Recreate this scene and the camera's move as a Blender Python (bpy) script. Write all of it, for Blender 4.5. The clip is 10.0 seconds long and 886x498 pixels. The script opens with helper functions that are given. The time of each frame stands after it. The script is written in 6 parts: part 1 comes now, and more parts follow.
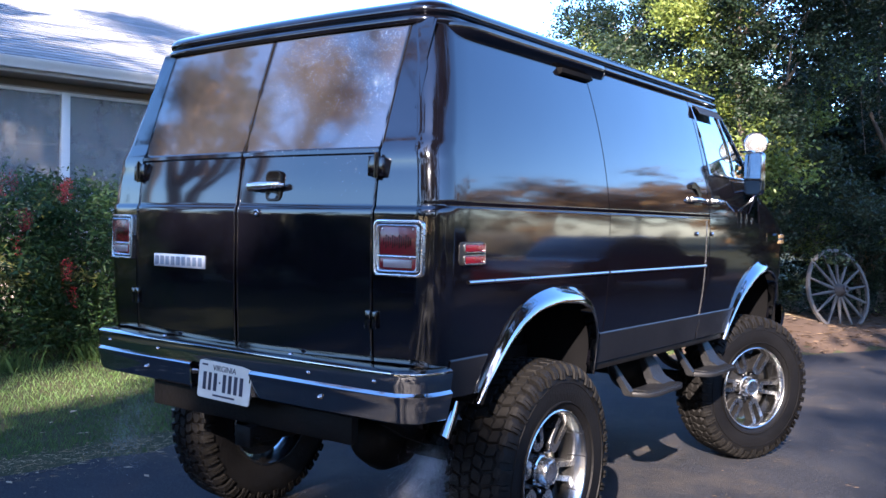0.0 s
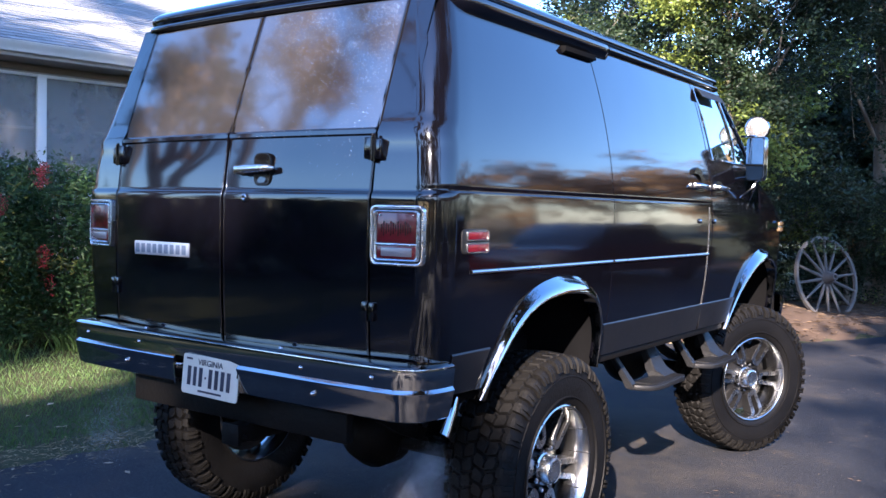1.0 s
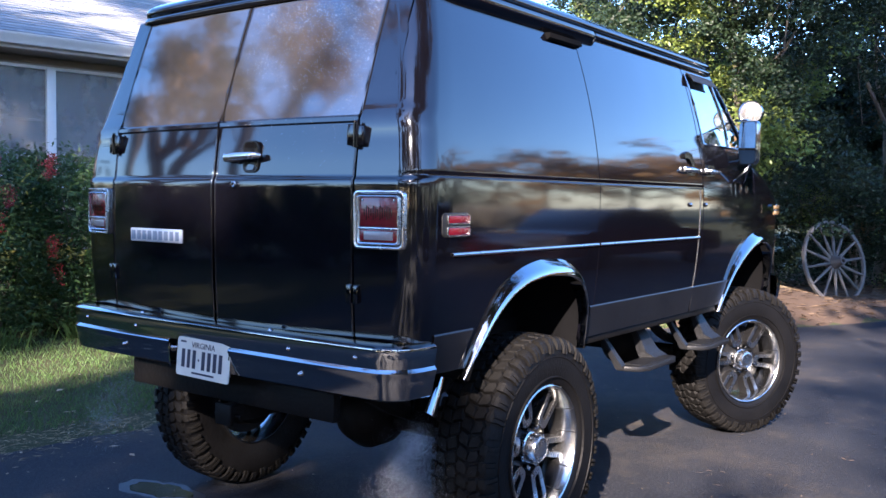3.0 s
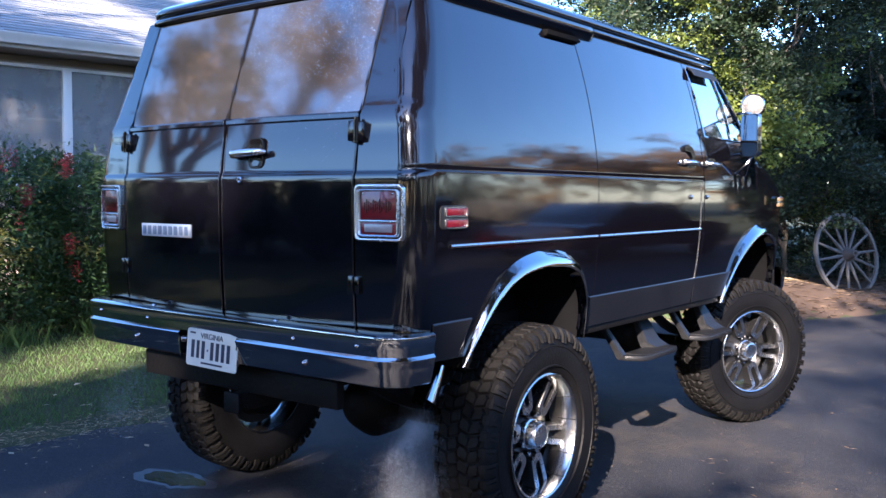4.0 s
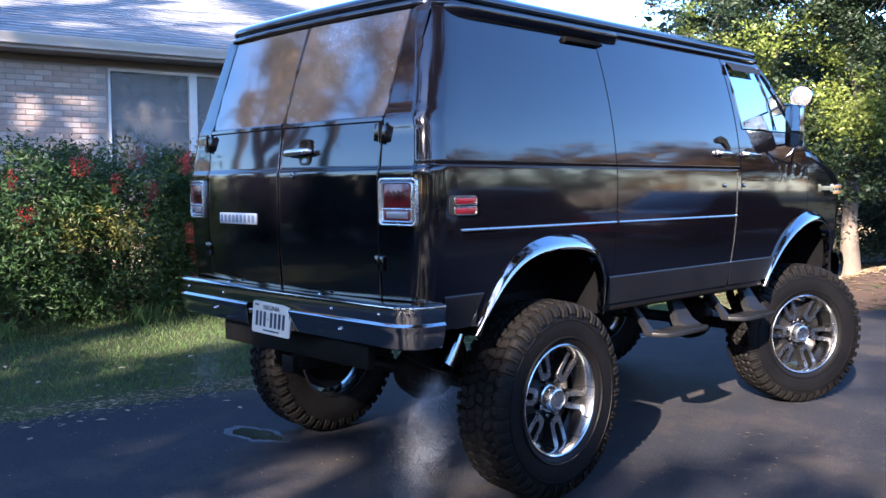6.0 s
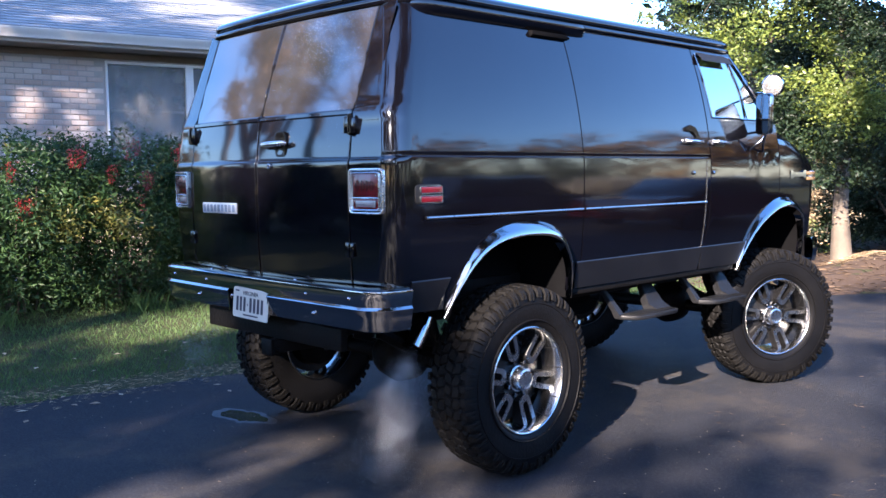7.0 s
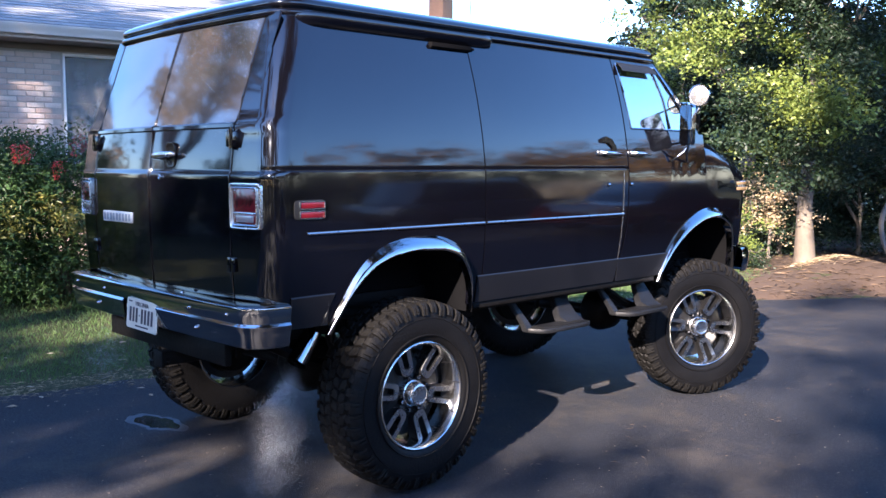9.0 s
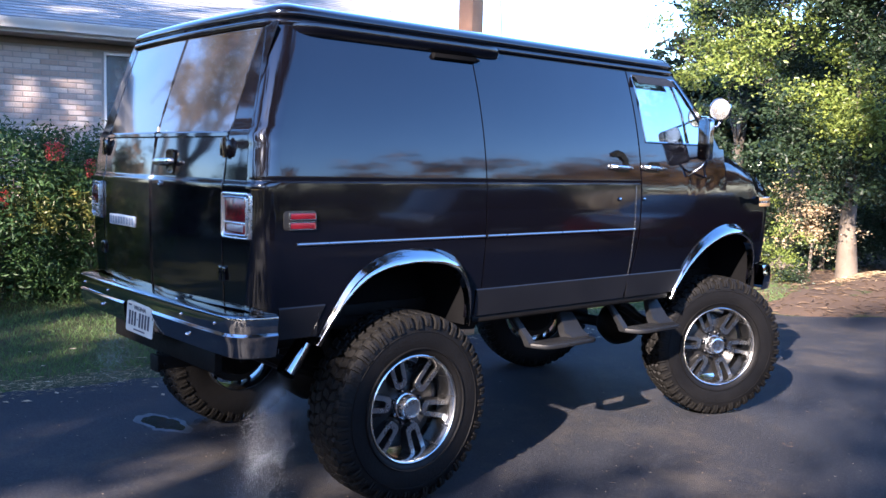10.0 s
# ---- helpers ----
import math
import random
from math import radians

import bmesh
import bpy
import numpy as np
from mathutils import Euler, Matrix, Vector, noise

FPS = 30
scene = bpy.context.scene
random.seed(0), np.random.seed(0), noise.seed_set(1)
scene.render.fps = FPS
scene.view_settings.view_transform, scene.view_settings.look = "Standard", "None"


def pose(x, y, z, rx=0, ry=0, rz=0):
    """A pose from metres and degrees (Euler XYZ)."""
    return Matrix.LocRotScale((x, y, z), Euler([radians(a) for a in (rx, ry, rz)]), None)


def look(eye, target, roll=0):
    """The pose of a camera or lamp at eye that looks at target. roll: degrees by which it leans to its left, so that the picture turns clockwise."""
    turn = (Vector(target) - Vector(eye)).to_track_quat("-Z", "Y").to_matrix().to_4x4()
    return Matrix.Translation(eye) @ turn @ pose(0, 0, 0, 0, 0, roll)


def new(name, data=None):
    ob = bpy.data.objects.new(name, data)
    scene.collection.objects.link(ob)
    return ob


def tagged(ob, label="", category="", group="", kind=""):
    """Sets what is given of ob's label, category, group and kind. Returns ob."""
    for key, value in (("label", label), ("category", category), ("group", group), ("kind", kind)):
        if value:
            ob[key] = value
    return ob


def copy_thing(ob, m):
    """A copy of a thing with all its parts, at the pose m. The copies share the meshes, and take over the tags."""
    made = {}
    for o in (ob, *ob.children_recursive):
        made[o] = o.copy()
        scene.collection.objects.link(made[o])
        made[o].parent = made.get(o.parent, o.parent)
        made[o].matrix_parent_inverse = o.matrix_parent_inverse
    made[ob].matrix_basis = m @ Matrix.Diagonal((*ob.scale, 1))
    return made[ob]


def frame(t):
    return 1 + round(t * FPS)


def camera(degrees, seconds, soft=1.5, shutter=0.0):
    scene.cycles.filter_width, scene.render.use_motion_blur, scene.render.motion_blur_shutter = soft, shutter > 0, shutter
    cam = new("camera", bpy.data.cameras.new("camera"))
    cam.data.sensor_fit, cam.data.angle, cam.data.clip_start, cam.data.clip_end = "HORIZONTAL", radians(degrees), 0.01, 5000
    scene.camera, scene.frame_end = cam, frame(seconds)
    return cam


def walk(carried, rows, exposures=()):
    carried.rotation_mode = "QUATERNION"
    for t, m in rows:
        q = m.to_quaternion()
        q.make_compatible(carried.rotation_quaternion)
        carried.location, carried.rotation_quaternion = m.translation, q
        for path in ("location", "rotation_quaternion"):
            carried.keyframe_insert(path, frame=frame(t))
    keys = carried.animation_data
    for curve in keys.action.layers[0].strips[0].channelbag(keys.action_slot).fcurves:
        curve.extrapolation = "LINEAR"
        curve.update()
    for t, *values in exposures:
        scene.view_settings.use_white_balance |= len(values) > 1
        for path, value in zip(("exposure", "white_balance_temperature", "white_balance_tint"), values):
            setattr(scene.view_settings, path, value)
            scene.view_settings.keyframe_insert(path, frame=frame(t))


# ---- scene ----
cam = camera(52.0, 10.0)
PATH = [
    (0, (2.923, -3.458, 1.570), (1.735, -1.85, 1.512), 1.2),
    (0.5, (2.782, -3.385, 1.566), (1.636, -1.747, 1.494), 1.6),
    (1, (2.749, -3.337, 1.565), (1.595, -1.706, 1.479), 1.3),
    (1.5, (2.822, -3.319, 1.564), (1.65, -1.702, 1.458), 1.5),
    (2, (2.848, -3.32, 1.559), (1.687, -1.695, 1.447), 1.5),
    (2.5, (2.874, -3.331, 1.558), (1.707, -1.71, 1.447), 1.1),
    (4, (3.011, -3.381, 1.540), (1.802, -1.792, 1.421), 0.3),
    (4.5, (3.146, -3.491, 1.544), (1.926, -1.911, 1.419), -0.1),
    (5, (3.312, -3.553, 1.565), (2.035, -2.018, 1.449), 0.2),
    (5.5, (3.552, -3.477, 1.540), (2.152, -2.054, 1.426), 0.2),
    (7, (4.003, -3.479, 1.548), (2.566, -2.098, 1.383), -0.7),
    (7.5, (4.155, -3.409, 1.549), (2.713, -2.03, 1.409), -0.6),
    (8, (4.333, -3.28, 1.538), (2.865, -1.93, 1.392), -0.4),
    (8.5, (4.379, -3.201, 1.598), (2.929, -1.84, 1.390), -0.2),
    (9, (4.327, -3.069, 1.665), (2.896, -1.685, 1.477), 0.1),
    (9.5, (4.33, -2.947, 1.721), (2.902, -1.563, 1.508), 0.9),
    (10, (4.472, -2.838, 1.729), (2.966, -1.535, 1.540), 1.4),
]
EXPOSURE, KELVIN, TINT = 2.79, 5900, 23
walk(cam, [(t, look(eye, target, roll)) for t, eye, target, roll in PATH], [(0, EXPOSURE, KELVIN, TINT), (10, EXPOSURE, KELVIN, TINT)])

# ---------------------------------------------------------------- light
SUN_TO = Vector((0.34, -0.83, 0.44)).normalized()
world = bpy.data.worlds.new("sky")
scene.world = world
world.use_nodes = True
wn = world.node_tree.nodes
sky = wn.new("ShaderNodeTexSky")
sky.sky_type = "NISHITA"
sky.sun_disc = False
sky.sun_elevation = math.asin(SUN_TO.z)
sky.sun_rotation = math.atan2(SUN_TO.x, SUN_TO.y)
sky.altitude, sky.air_density, sky.dust_density, sky.ozone_density = 300, 1.1, 0.6, 3.4
wn["Background"].inputs["Strength"].default_value = 0.138
deep = wn.new("ShaderNodeHueSaturation")
deep.inputs["Saturation"].default_value = 1.16
world.node_tree.links.new(sky.outputs[0], deep.inputs["Color"])
world.node_tree.links.new(deep.outputs[0], wn["Background"].inputs["Color"])
sun = new("sun", bpy.data.lights.new("sun", "SUN"))
sun.data.energy, sun.data.angle, sun.data.color = 5.0, radians(0.55), (1.0, 0.85, 0.64)
sun.matrix_world = look(SUN_TO * 40, (0, 0, 0))

# ---------------------------------------------------------------- materials


def surf(name, c1, c2=None, scale=3.0, rough=0.5, rough2=None, metal=0.0, bump=0.0, bscale=60.0, coat=0.0, spec=0.5,
         isle=0.0, piece=0.0, through_light=0.0, fine=0.35):
    """A two-scale surface: broad patches from c1 to c2, fine grain on top, relief, and variation by piece or leaf."""
    m = bpy.data.materials.new(name)
    m.use_nodes = True
    nt = m.node_tree
    n, l = nt.nodes, nt.links.new
    p = n["Principled BSDF"]
    co = n.new("ShaderNodeTexCoord")
    a = n.new("ShaderNodeTexNoise")
    a.inputs["Scale"].default_value, a.inputs["Detail"].default_value, a.inputs["Roughness"].default_value = scale, 6, 0.65
    b = n.new("ShaderNodeTexNoise")
    b.inputs["Scale"].default_value, b.inputs["Detail"].default_value = bscale, 3
    l(co.outputs["Object"], a.inputs["Vector"])
    l(co.outputs["Object"], b.inputs["Vector"])
    mix = n.new("ShaderNodeMath")
    mix.operation = "MULTIPLY_ADD"
    mix.inputs[1].default_value = fine
    l(b.outputs["Fac"], mix.inputs[0])
    sc = n.new("ShaderNodeMath")
    sc.operation = "MULTIPLY_ADD"
    sc.inputs[1].default_value, sc.inputs[2].default_value = 1.6 - fine, -0.3
    l(a.outputs["Fac"], sc.inputs[0])
    l(sc.outputs[0], mix.inputs[2])
    last = mix.outputs[0]
    if isle or piece:
        src = n.new("ShaderNodeNewGeometry").outputs["Random Per Island"] if isle else n.new("ShaderNodeObjectInfo").outputs["Random"]
        add = n.new("ShaderNodeMath")
        add.operation = "MULTIPLY_ADD"
        add.inputs[1].default_value = isle or piece
        off = n.new("ShaderNodeMath")
        off.operation = "MULTIPLY_ADD"
        off.inputs[1].default_value, off.inputs[2].default_value = 1 - (isle or piece), 0
        l(last, off.inputs[0])
        l(src, add.inputs[0])
        l(off.outputs[0], add.inputs[2])
        last = add.outputs[0]
    ramp = n.new("ShaderNodeMix")
    ramp.data_type = "RGBA"
    ramp.inputs["A"].default_value = (*c1, 1)
    ramp.inputs["B"].default_value = (*(c2 or c1), 1)
    l(last, ramp.inputs["Factor"])
    l(ramp.outputs["Result"], p.inputs["Base Color"])
    p.inputs["Metallic"].default_value = metal
    p.inputs["Specular IOR Level"].default_value = spec
    p.inputs["Coat Weight"].default_value = coat
    p.inputs["Coat Roughness"].default_value = 0.03
    if rough2 is None:
        p.inputs["Roughness"].default_value = rough
    else:
        r = n.new("ShaderNodeMapRange")
        r.inputs["To Min"].default_value, r.inputs["To Max"].default_value = rough, rough2
        l(mix.outputs[0], r.inputs["Value"])
        l(r.outputs[0], p.inputs["Roughness"])
    if bump:
        u = n.new("ShaderNodeBump")
        u.inputs["Strength"].default_value, u.inputs["Distance"].default_value = min(1, bump), 0.01
        l(b.outputs["Fac"], u.inputs["Height"])
        l(u.outputs[0], p.inputs["Normal"])
    if through_light:
        t = n.new("ShaderNodeBsdfTranslucent")
        l(ramp.outputs["Result"], t.inputs["Color"])
        s = n.new("ShaderNodeMixShader")
        s.inputs[0].default_value = through_light
        l(p.outputs[0], s.inputs[1])
        l(t.outputs[0], s.inputs[2])
        l(s.outputs[0], n["Material Output"].inputs["Surface"])
    return m


def glass(name, color, rough=0.0, ior=1.45):
    m = bpy.data.materials.new(name)
    m.use_nodes = True
    p = m.node_tree.nodes["Principled BSDF"]
    p.inputs["Base Color"].default_value = (*color, 1)
    p.inputs["Roughness"].default_value = rough
    p.inputs["IOR"].default_value = ior
    p.inputs["Transmission Weight"].default_value = 1.0
    return m


PAINT = surf("black_paint", (0.0014, 0.0014, 0.0026), (0.0025, 0.0024, 0.0039), 2.0, 0.05, 0.08, spec=0.66, fine=0.1)
PAINT.node_tree.nodes["Principled BSDF"].inputs["IOR"].default_value = 1.55
wave, press = PAINT.node_tree.nodes.new("ShaderNodeTexNoise"), PAINT.node_tree.nodes.new("ShaderNodeBump")
wave.inputs["Scale"].default_value, wave.inputs["Detail"].default_value = 2.6, 1.0
press.inputs["Strength"].default_value, press.inputs["Distance"].default_value = 0.25, 0.005
PAINT.node_tree.links.new(PAINT.node_tree.nodes["Texture Coordinate"].outputs["Object"], wave.inputs["Vector"])
PAINT.node_tree.links.new(wave.outputs["Fac"], press.inputs["Height"])
PAINT.node_tree.links.new(press.outputs[0], PAINT.node_tree.nodes["Principled BSDF"].inputs["Normal"])
PAINT.node_tree.nodes["Principled BSDF"].inputs["Specular Tint"].default_value = (0.92, 0.965, 1.0, 1)
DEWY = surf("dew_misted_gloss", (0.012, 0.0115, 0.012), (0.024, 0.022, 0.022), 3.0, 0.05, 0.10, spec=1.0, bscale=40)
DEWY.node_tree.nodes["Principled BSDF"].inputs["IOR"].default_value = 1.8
SATIN = surf("grey_satin_trim", (0.0032, 0.0036, 0.0050), (0.0065, 0.0069, 0.0092), 4.0, 0.30, 0.48, bscale=90, spec=0.32)
CHROME = surf("chrome", (0.45, 0.46, 0.47), (0.36, 0.37, 0.39), 5.0, 0.04, 0.10, metal=1.0, bscale=40)
OLDCHROME = surf("aged_bumper_chrome", (0.42, 0.43, 0.44), (0.31, 0.315, 0.325), 5.0, 0.04, 0.10, metal=1.0, bscale=40)
MACHINED = surf("machined_spoke_face", (0.46, 0.46, 0.465), (0.36, 0.36, 0.365), 12.0, 0.22, 0.34, metal=1.0, bscale=160)
STEEL = surf("worn_bright_metal", (0.5, 0.5, 0.5), (0.32, 0.32, 0.33), 6.0, 0.2, 0.4, metal=1.0, bscale=60)
BLACKRIM = surf("gloss_black_wheel", (0.006, 0.006, 0.007), (0.010, 0.010, 0.010), 8.0, 0.2, 0.4, coat=0.1, spec=0.3)
BARREL = surf("brushed_barrel", (0.58, 0.58, 0.56), (0.44, 0.44, 0.44), 9.0, 0.17, 0.26, metal=1.0, bscale=140)
TREAD = surf("dusty_tread_rubber", (0.0028, 0.0028, 0.0030), (0.0095, 0.0088, 0.0080), 9.0, 0.5, 0.75, bump=0.35, bscale=110, spec=0.12)
RUBBER = surf("tyre_rubber", (0.0018, 0.0019, 0.0024), (0.0050, 0.0048, 0.0050), 5.0, 0.40, 0.62, bump=0.25, bscale=70, spec=0.14)
TRIM = surf("black_rubber_trim", (0.006, 0.006, 0.006), (0.014, 0.014, 0.014), 8.0, 0.45, 0.6, bscale=80, spec=0.25)
UNDER = surf("black_chassis_paint", (0.0014, 0.0014, 0.0017), (0.004, 0.0036, 0.0033), 4.0, 0.45, 0.75, bump=0.2, bscale=50, spec=0.12)
DISH = surf("black_dish_enamel", (0.0014, 0.0014, 0.0016), (0.003, 0.003, 0.0035), 8.0, 0.18, 0.3, bscale=80, spec=0.2)
LINING = surf("dark_lining", (0.0022, 0.0022, 0.0026), (0.004, 0.004, 0.0044), 4.0, 0.85, bscale=50, spec=0.05)
SEATMAT = surf("dark_vinyl", (0.015, 0.015, 0.017), (0.03, 0.03, 0.03), 6.0, 0.5, 0.65, bump=0.2, bscale=90)
STEP = surf("black_grip_steel", (0.004, 0.0043, 0.005), (0.012, 0.0125, 0.014), 7.0, 0.30, 0.55, spec=0.25, bump=0.3, bscale=140)
LENS_RED = surf("red_lens", (0.085, 0.003, 0.006), (0.14, 0.005, 0.010), 20.0, 0.12, 0.2, coat=0.6, bscale=220, bump=0.15)
LENS_DEEP = surf("deep_red_lens", (0.10, 0.004, 0.008), (0.15, 0.008, 0.014), 20.0, 0.12, 0.2, coat=0.5, bscale=220, bump=0.15)
LENS_DARK = surf("dark_red_lens_rib", (0.018, 0.001, 0.002), (0.03, 0.002, 0.003), 20.0, 0.15, 0.25, coat=0.4)
LENS_WHITE = surf("clear_lens", (0.17, 0.15, 0.155), (0.24, 0.215, 0.22), 20.0, 0.12, 0.2, coat=0.6, bscale=220, bump=0.15)
LENS_AMBER = surf("amber_lens", (0.20, 0.12, 0.05), (0.28, 0.18, 0.09), 20.0, 0.12, 0.2, coat=0.6, bscale=220)
PLATE = surf("plate_white", (0.44, 0.43, 0.37), (0.53, 0.515, 0.45), 8.0, 0.35, 0.5, bscale=90)
INK = surf("plate_ink", (0.012, 0.014, 0.03), (0.02, 0.02, 0.04), 8.0, 0.4)
SILVER = surf("brushed_silver", (0.55, 0.57, 0.60), (0.45, 0.47, 0.5), 9.0, 0.35, 0.5, metal=0.5, bscale=120)
BRIGHT = surf("bright_bezel", (0.62, 0.63, 0.64), (0.5, 0.51, 0.53), 9.0, 0.2, 0.32, metal=1.0, bscale=120)
BADGE = surf("badge_blue_grey", (0.10, 0.14, 0.20), (0.16, 0.20, 0.26), 8.0, 0.3)
MIRROR = surf("dusty_mirror_glass", (0.34, 0.34, 0.33), (0.22, 0.22, 0.21), 14.0, 0.03, 0.08, metal=1.0)
GLASS = glass("cab_glass", (0.70, 0.80, 0.82))
DOORGLASS = bpy.data.materials.new("reflective_door_glass")
DOORGLASS.use_nodes = True
dn_, dl_ = DOORGLASS.node_tree.nodes, DOORGLASS.node_tree.links.new
film, tint_, film_mix = dn_.new("ShaderNodeBsdfGlossy"), dn_.new("ShaderNodeBsdfTransparent"), dn_.new("ShaderNodeMixShader")
film.inputs["Roughness"].default_value, film.inputs["Color"].default_value = 0.012, (0.86, 0.92, 0.94, 1)
tint_.inputs["Color"].default_value = (0.50, 0.56, 0.58, 1)
film_mix.inputs[0].default_value = 0.55
dl_(tint_.outputs[0], film_mix.inputs[1])
dl_(film.outputs[0], film_mix.inputs[2])
dl_(film_mix.outputs[0], dn_["Material Output"].inputs["Surface"])
DROP = surf("water_drops", (0.75, 0.78, 0.82), (0.9, 0.9, 0.9), 10.0, 0.08, 0.12, metal=0.9)

VAPOUR = surf("white_vapour", (0.50, 0.53, 0.57), (0.62, 0.64, 0.67), 4.0, 1.0, spec=0.0, through_light=0.5)
ASPHALT = surf("asphalt", (0.0098, 0.0111, 0.0150), (0.027, 0.0292, 0.0363), 1.3, 0.60, 0.85, bump=0.8, bscale=170, spec=0.17, fine=0.8)
# pale stones and dust in the asphalt
an = ASPHALT.node_tree.nodes
stones, cut_, dust, blend1, blend2 = an.new("ShaderNodeTexNoise"), an.new("ShaderNodeMapRange"), an.new("ShaderNodeTexNoise"), an.new("ShaderNodeMix"), an.new("ShaderNodeMix")
dcut = an.new("ShaderNodeMapRange")
stones.inputs["Scale"].default_value, stones.inputs["Detail"].default_value = 70, 5
dust.inputs["Scale"].default_value, dust.inputs["Detail"].default_value, dust.inputs["Roughness"].default_value = 0.55, 9, 0.75
cut_.inputs["From Min"].default_value, cut_.inputs["From Max"].default_value, cut_.inputs["To Max"].default_value = 0.54, 0.68, 0.6
dcut.inputs["From Min"].default_value, dcut.inputs["From Max"].default_value, dcut.inputs["To Max"].default_value = 0.49, 0.62, 0.62
for b_, c_ in ((blend1, (0.080, 0.076, 0.074, 1)), (blend2, (0.066, 0.055, 0.043, 1))):
    b_.data_type = "RGBA"
    b_.inputs["B"].default_value = c_
al = ASPHALT.node_tree.links.new
for s_ in (stones, dust):
    al(an["Texture Coordinate"].outputs["Object"], s_.inputs["Vector"])
al(stones.outputs["Fac"], cut_.inputs["Value"])
al(dust.outputs["Fac"], dcut.inputs["Value"])
al(an["Principled BSDF"].inputs["Base Color"].links[0].from_socket, blend1.inputs["A"])
al(cut_.outputs[0], blend1.inputs["Factor"])
al(blend1.outputs["Result"], blend2.inputs["A"])
al(dcut.outputs[0], blend2.inputs["Factor"])
al(blend2.outputs["Result"], an["Principled BSDF"].inputs["Base Color"])
SOIL = surf("lawn_soil", (0.026, 0.036, 0.016), (0.070, 0.066, 0.036), 1.6, 0.9, bump=0.6, bscale=30, spec=0.1)
MULCH = surf("pine_straw_mulch", (0.026, 0.015, 0.009), (0.075, 0.044, 0.024), 2.5, 0.9, bump=0.9, bscale=40, fine=0.6)
GRASS = surf("grass_blades", (0.030, 0.082, 0.021), (0.115, 0.195, 0.050), 2.4, 0.55, isle=0.6, through_light=0.35, bscale=8)
STRAW = surf("dry_straw", (0.22, 0.15, 0.08), (0.42, 0.33, 0.2), 2.0, 0.8, isle=0.7)
PLUME = surf("pale_plume", (0.42, 0.36, 0.26), (0.62, 0.56, 0.44), 2.0, 0.8, isle=0.6, through_light=0.3)
BEDSTRAW = surf("bed_straw", (0.05, 0.031, 0.018), (0.16, 0.105, 0.06), 2.0, 0.85, isle=0.7)
DEADLEAF = surf("fallen_leaf", (0.20, 0.12, 0.06), (0.50, 0.40, 0.27), 6.0, 0.7, isle=0.8)
WATER = surf("wet_patch", (0.006, 0.006, 0.007), (0.012, 0.012, 0.013), 3.0, 0.05, 0.3, spec=0.5)
# pale blue-grey that imitates the sky's sheen round the puddle
RIM_SHEEN = surf("painted_rim_sheen", (0.012, 0.014, 0.019), (0.040, 0.044, 0.055), 9.0, 0.3, 0.7, bscale=90)
LEAF = surf("nandina_leaf", (0.009, 0.030, 0.011), (0.058, 0.112, 0.032), 1.2, 0.5, isle=0.7, through_light=0.3, spec=0.3, bscale=10)
LEAFWARM = surf("nandina_young_leaf", (0.06, 0.09, 0.02), (0.20, 0.18, 0.045), 1.5, 0.4, isle=0.7, through_light=0.35, bscale=10)
BERRY = surf("red_berries", (0.12, 0.004, 0.006), (0.24, 0.012, 0.012), 8.0, 0.35, isle=0.5)
STEM = surf("shrub_stem", (0.07, 0.05, 0.035), (0.14, 0.10, 0.07), 8.0, 0.8)
MAGNOLIA = surf("evergreen_leaf", (0.007, 0.020, 0.008), (0.038, 0.062, 0.020), 0.8, 0.45, isle=0.4, through_light=0.25, bscale=6, spec=0.3)
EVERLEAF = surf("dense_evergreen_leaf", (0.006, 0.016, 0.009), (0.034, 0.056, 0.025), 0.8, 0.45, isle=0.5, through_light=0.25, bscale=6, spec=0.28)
# sunlight put into the leaf colour of the evergreens; the low shrub's own green
SUNLEAF = surf("sunlit_light_green_leaf", (0.075, 0.125, 0.026), (0.24, 0.28, 0.060), 0.9, 0.4, isle=0.7, through_light=0.4, bscale=6)
BROWNLEAF = surf("autumn_leaf", (0.13, 0.075, 0.03), (0.34, 0.20, 0.075), 0.6, 0.6, isle=0.7, through_light=0.3, bscale=6)
BARK = surf("bark", (0.07, 0.055, 0.043), (0.17, 0.14, 0.11), 5.0, 0.85, bump=0.9, bscale=30)
PALEBARK = surf("pale_bark", (0.075, 0.06, 0.044), (0.17, 0.135, 0.10), 3.0, 0.8, bump=0.6, bscale=30, fine=0.2)
BRICK = surf("washed_brick", (0.37, 0.235, 0.18), (0.68, 0.61, 0.565), 9.0, 0.85, bump=0.6, bscale=60, piece=0.55)
MORTAR = surf("mortar", (0.34, 0.31, 0.29), (0.44, 0.41, 0.38), 6.0, 0.9, bump=0.5, bscale=80)
SHINGLE = surf("grey_shingle", (0.17, 0.18, 0.19), (0.35, 0.355, 0.365), 6.0, 0.9, bump=0.6, bscale=140, piece=0.5)
SHINGLEBULK = surf("grey_shingle_field", (0.17, 0.18, 0.19), (0.35, 0.355, 0.365), 6.0, 0.9, bump=0.6, bscale=140, isle=0.5)
WHITE = surf("white_painted_trim", (0.70, 0.70, 0.70), (0.8, 0.8, 0.79), 2.0, 0.45, 0.6, bscale=60)
TAN = surf("beige_fascia_paint", (0.50, 0.47, 0.43), (0.58, 0.55, 0.51), 2.0, 0.5, 0.65, bscale=60)
SOFFIT = surf("brown_soffit_paint", (0.20, 0.16, 0.13), (0.27, 0.22, 0.18), 2.0, 0.6, bscale=60)
SCREEN = surf("fine_insect_screen", (0.27, 0.275, 0.28), (0.34, 0.345, 0.35), 1.5, 0.7, bscale=200)
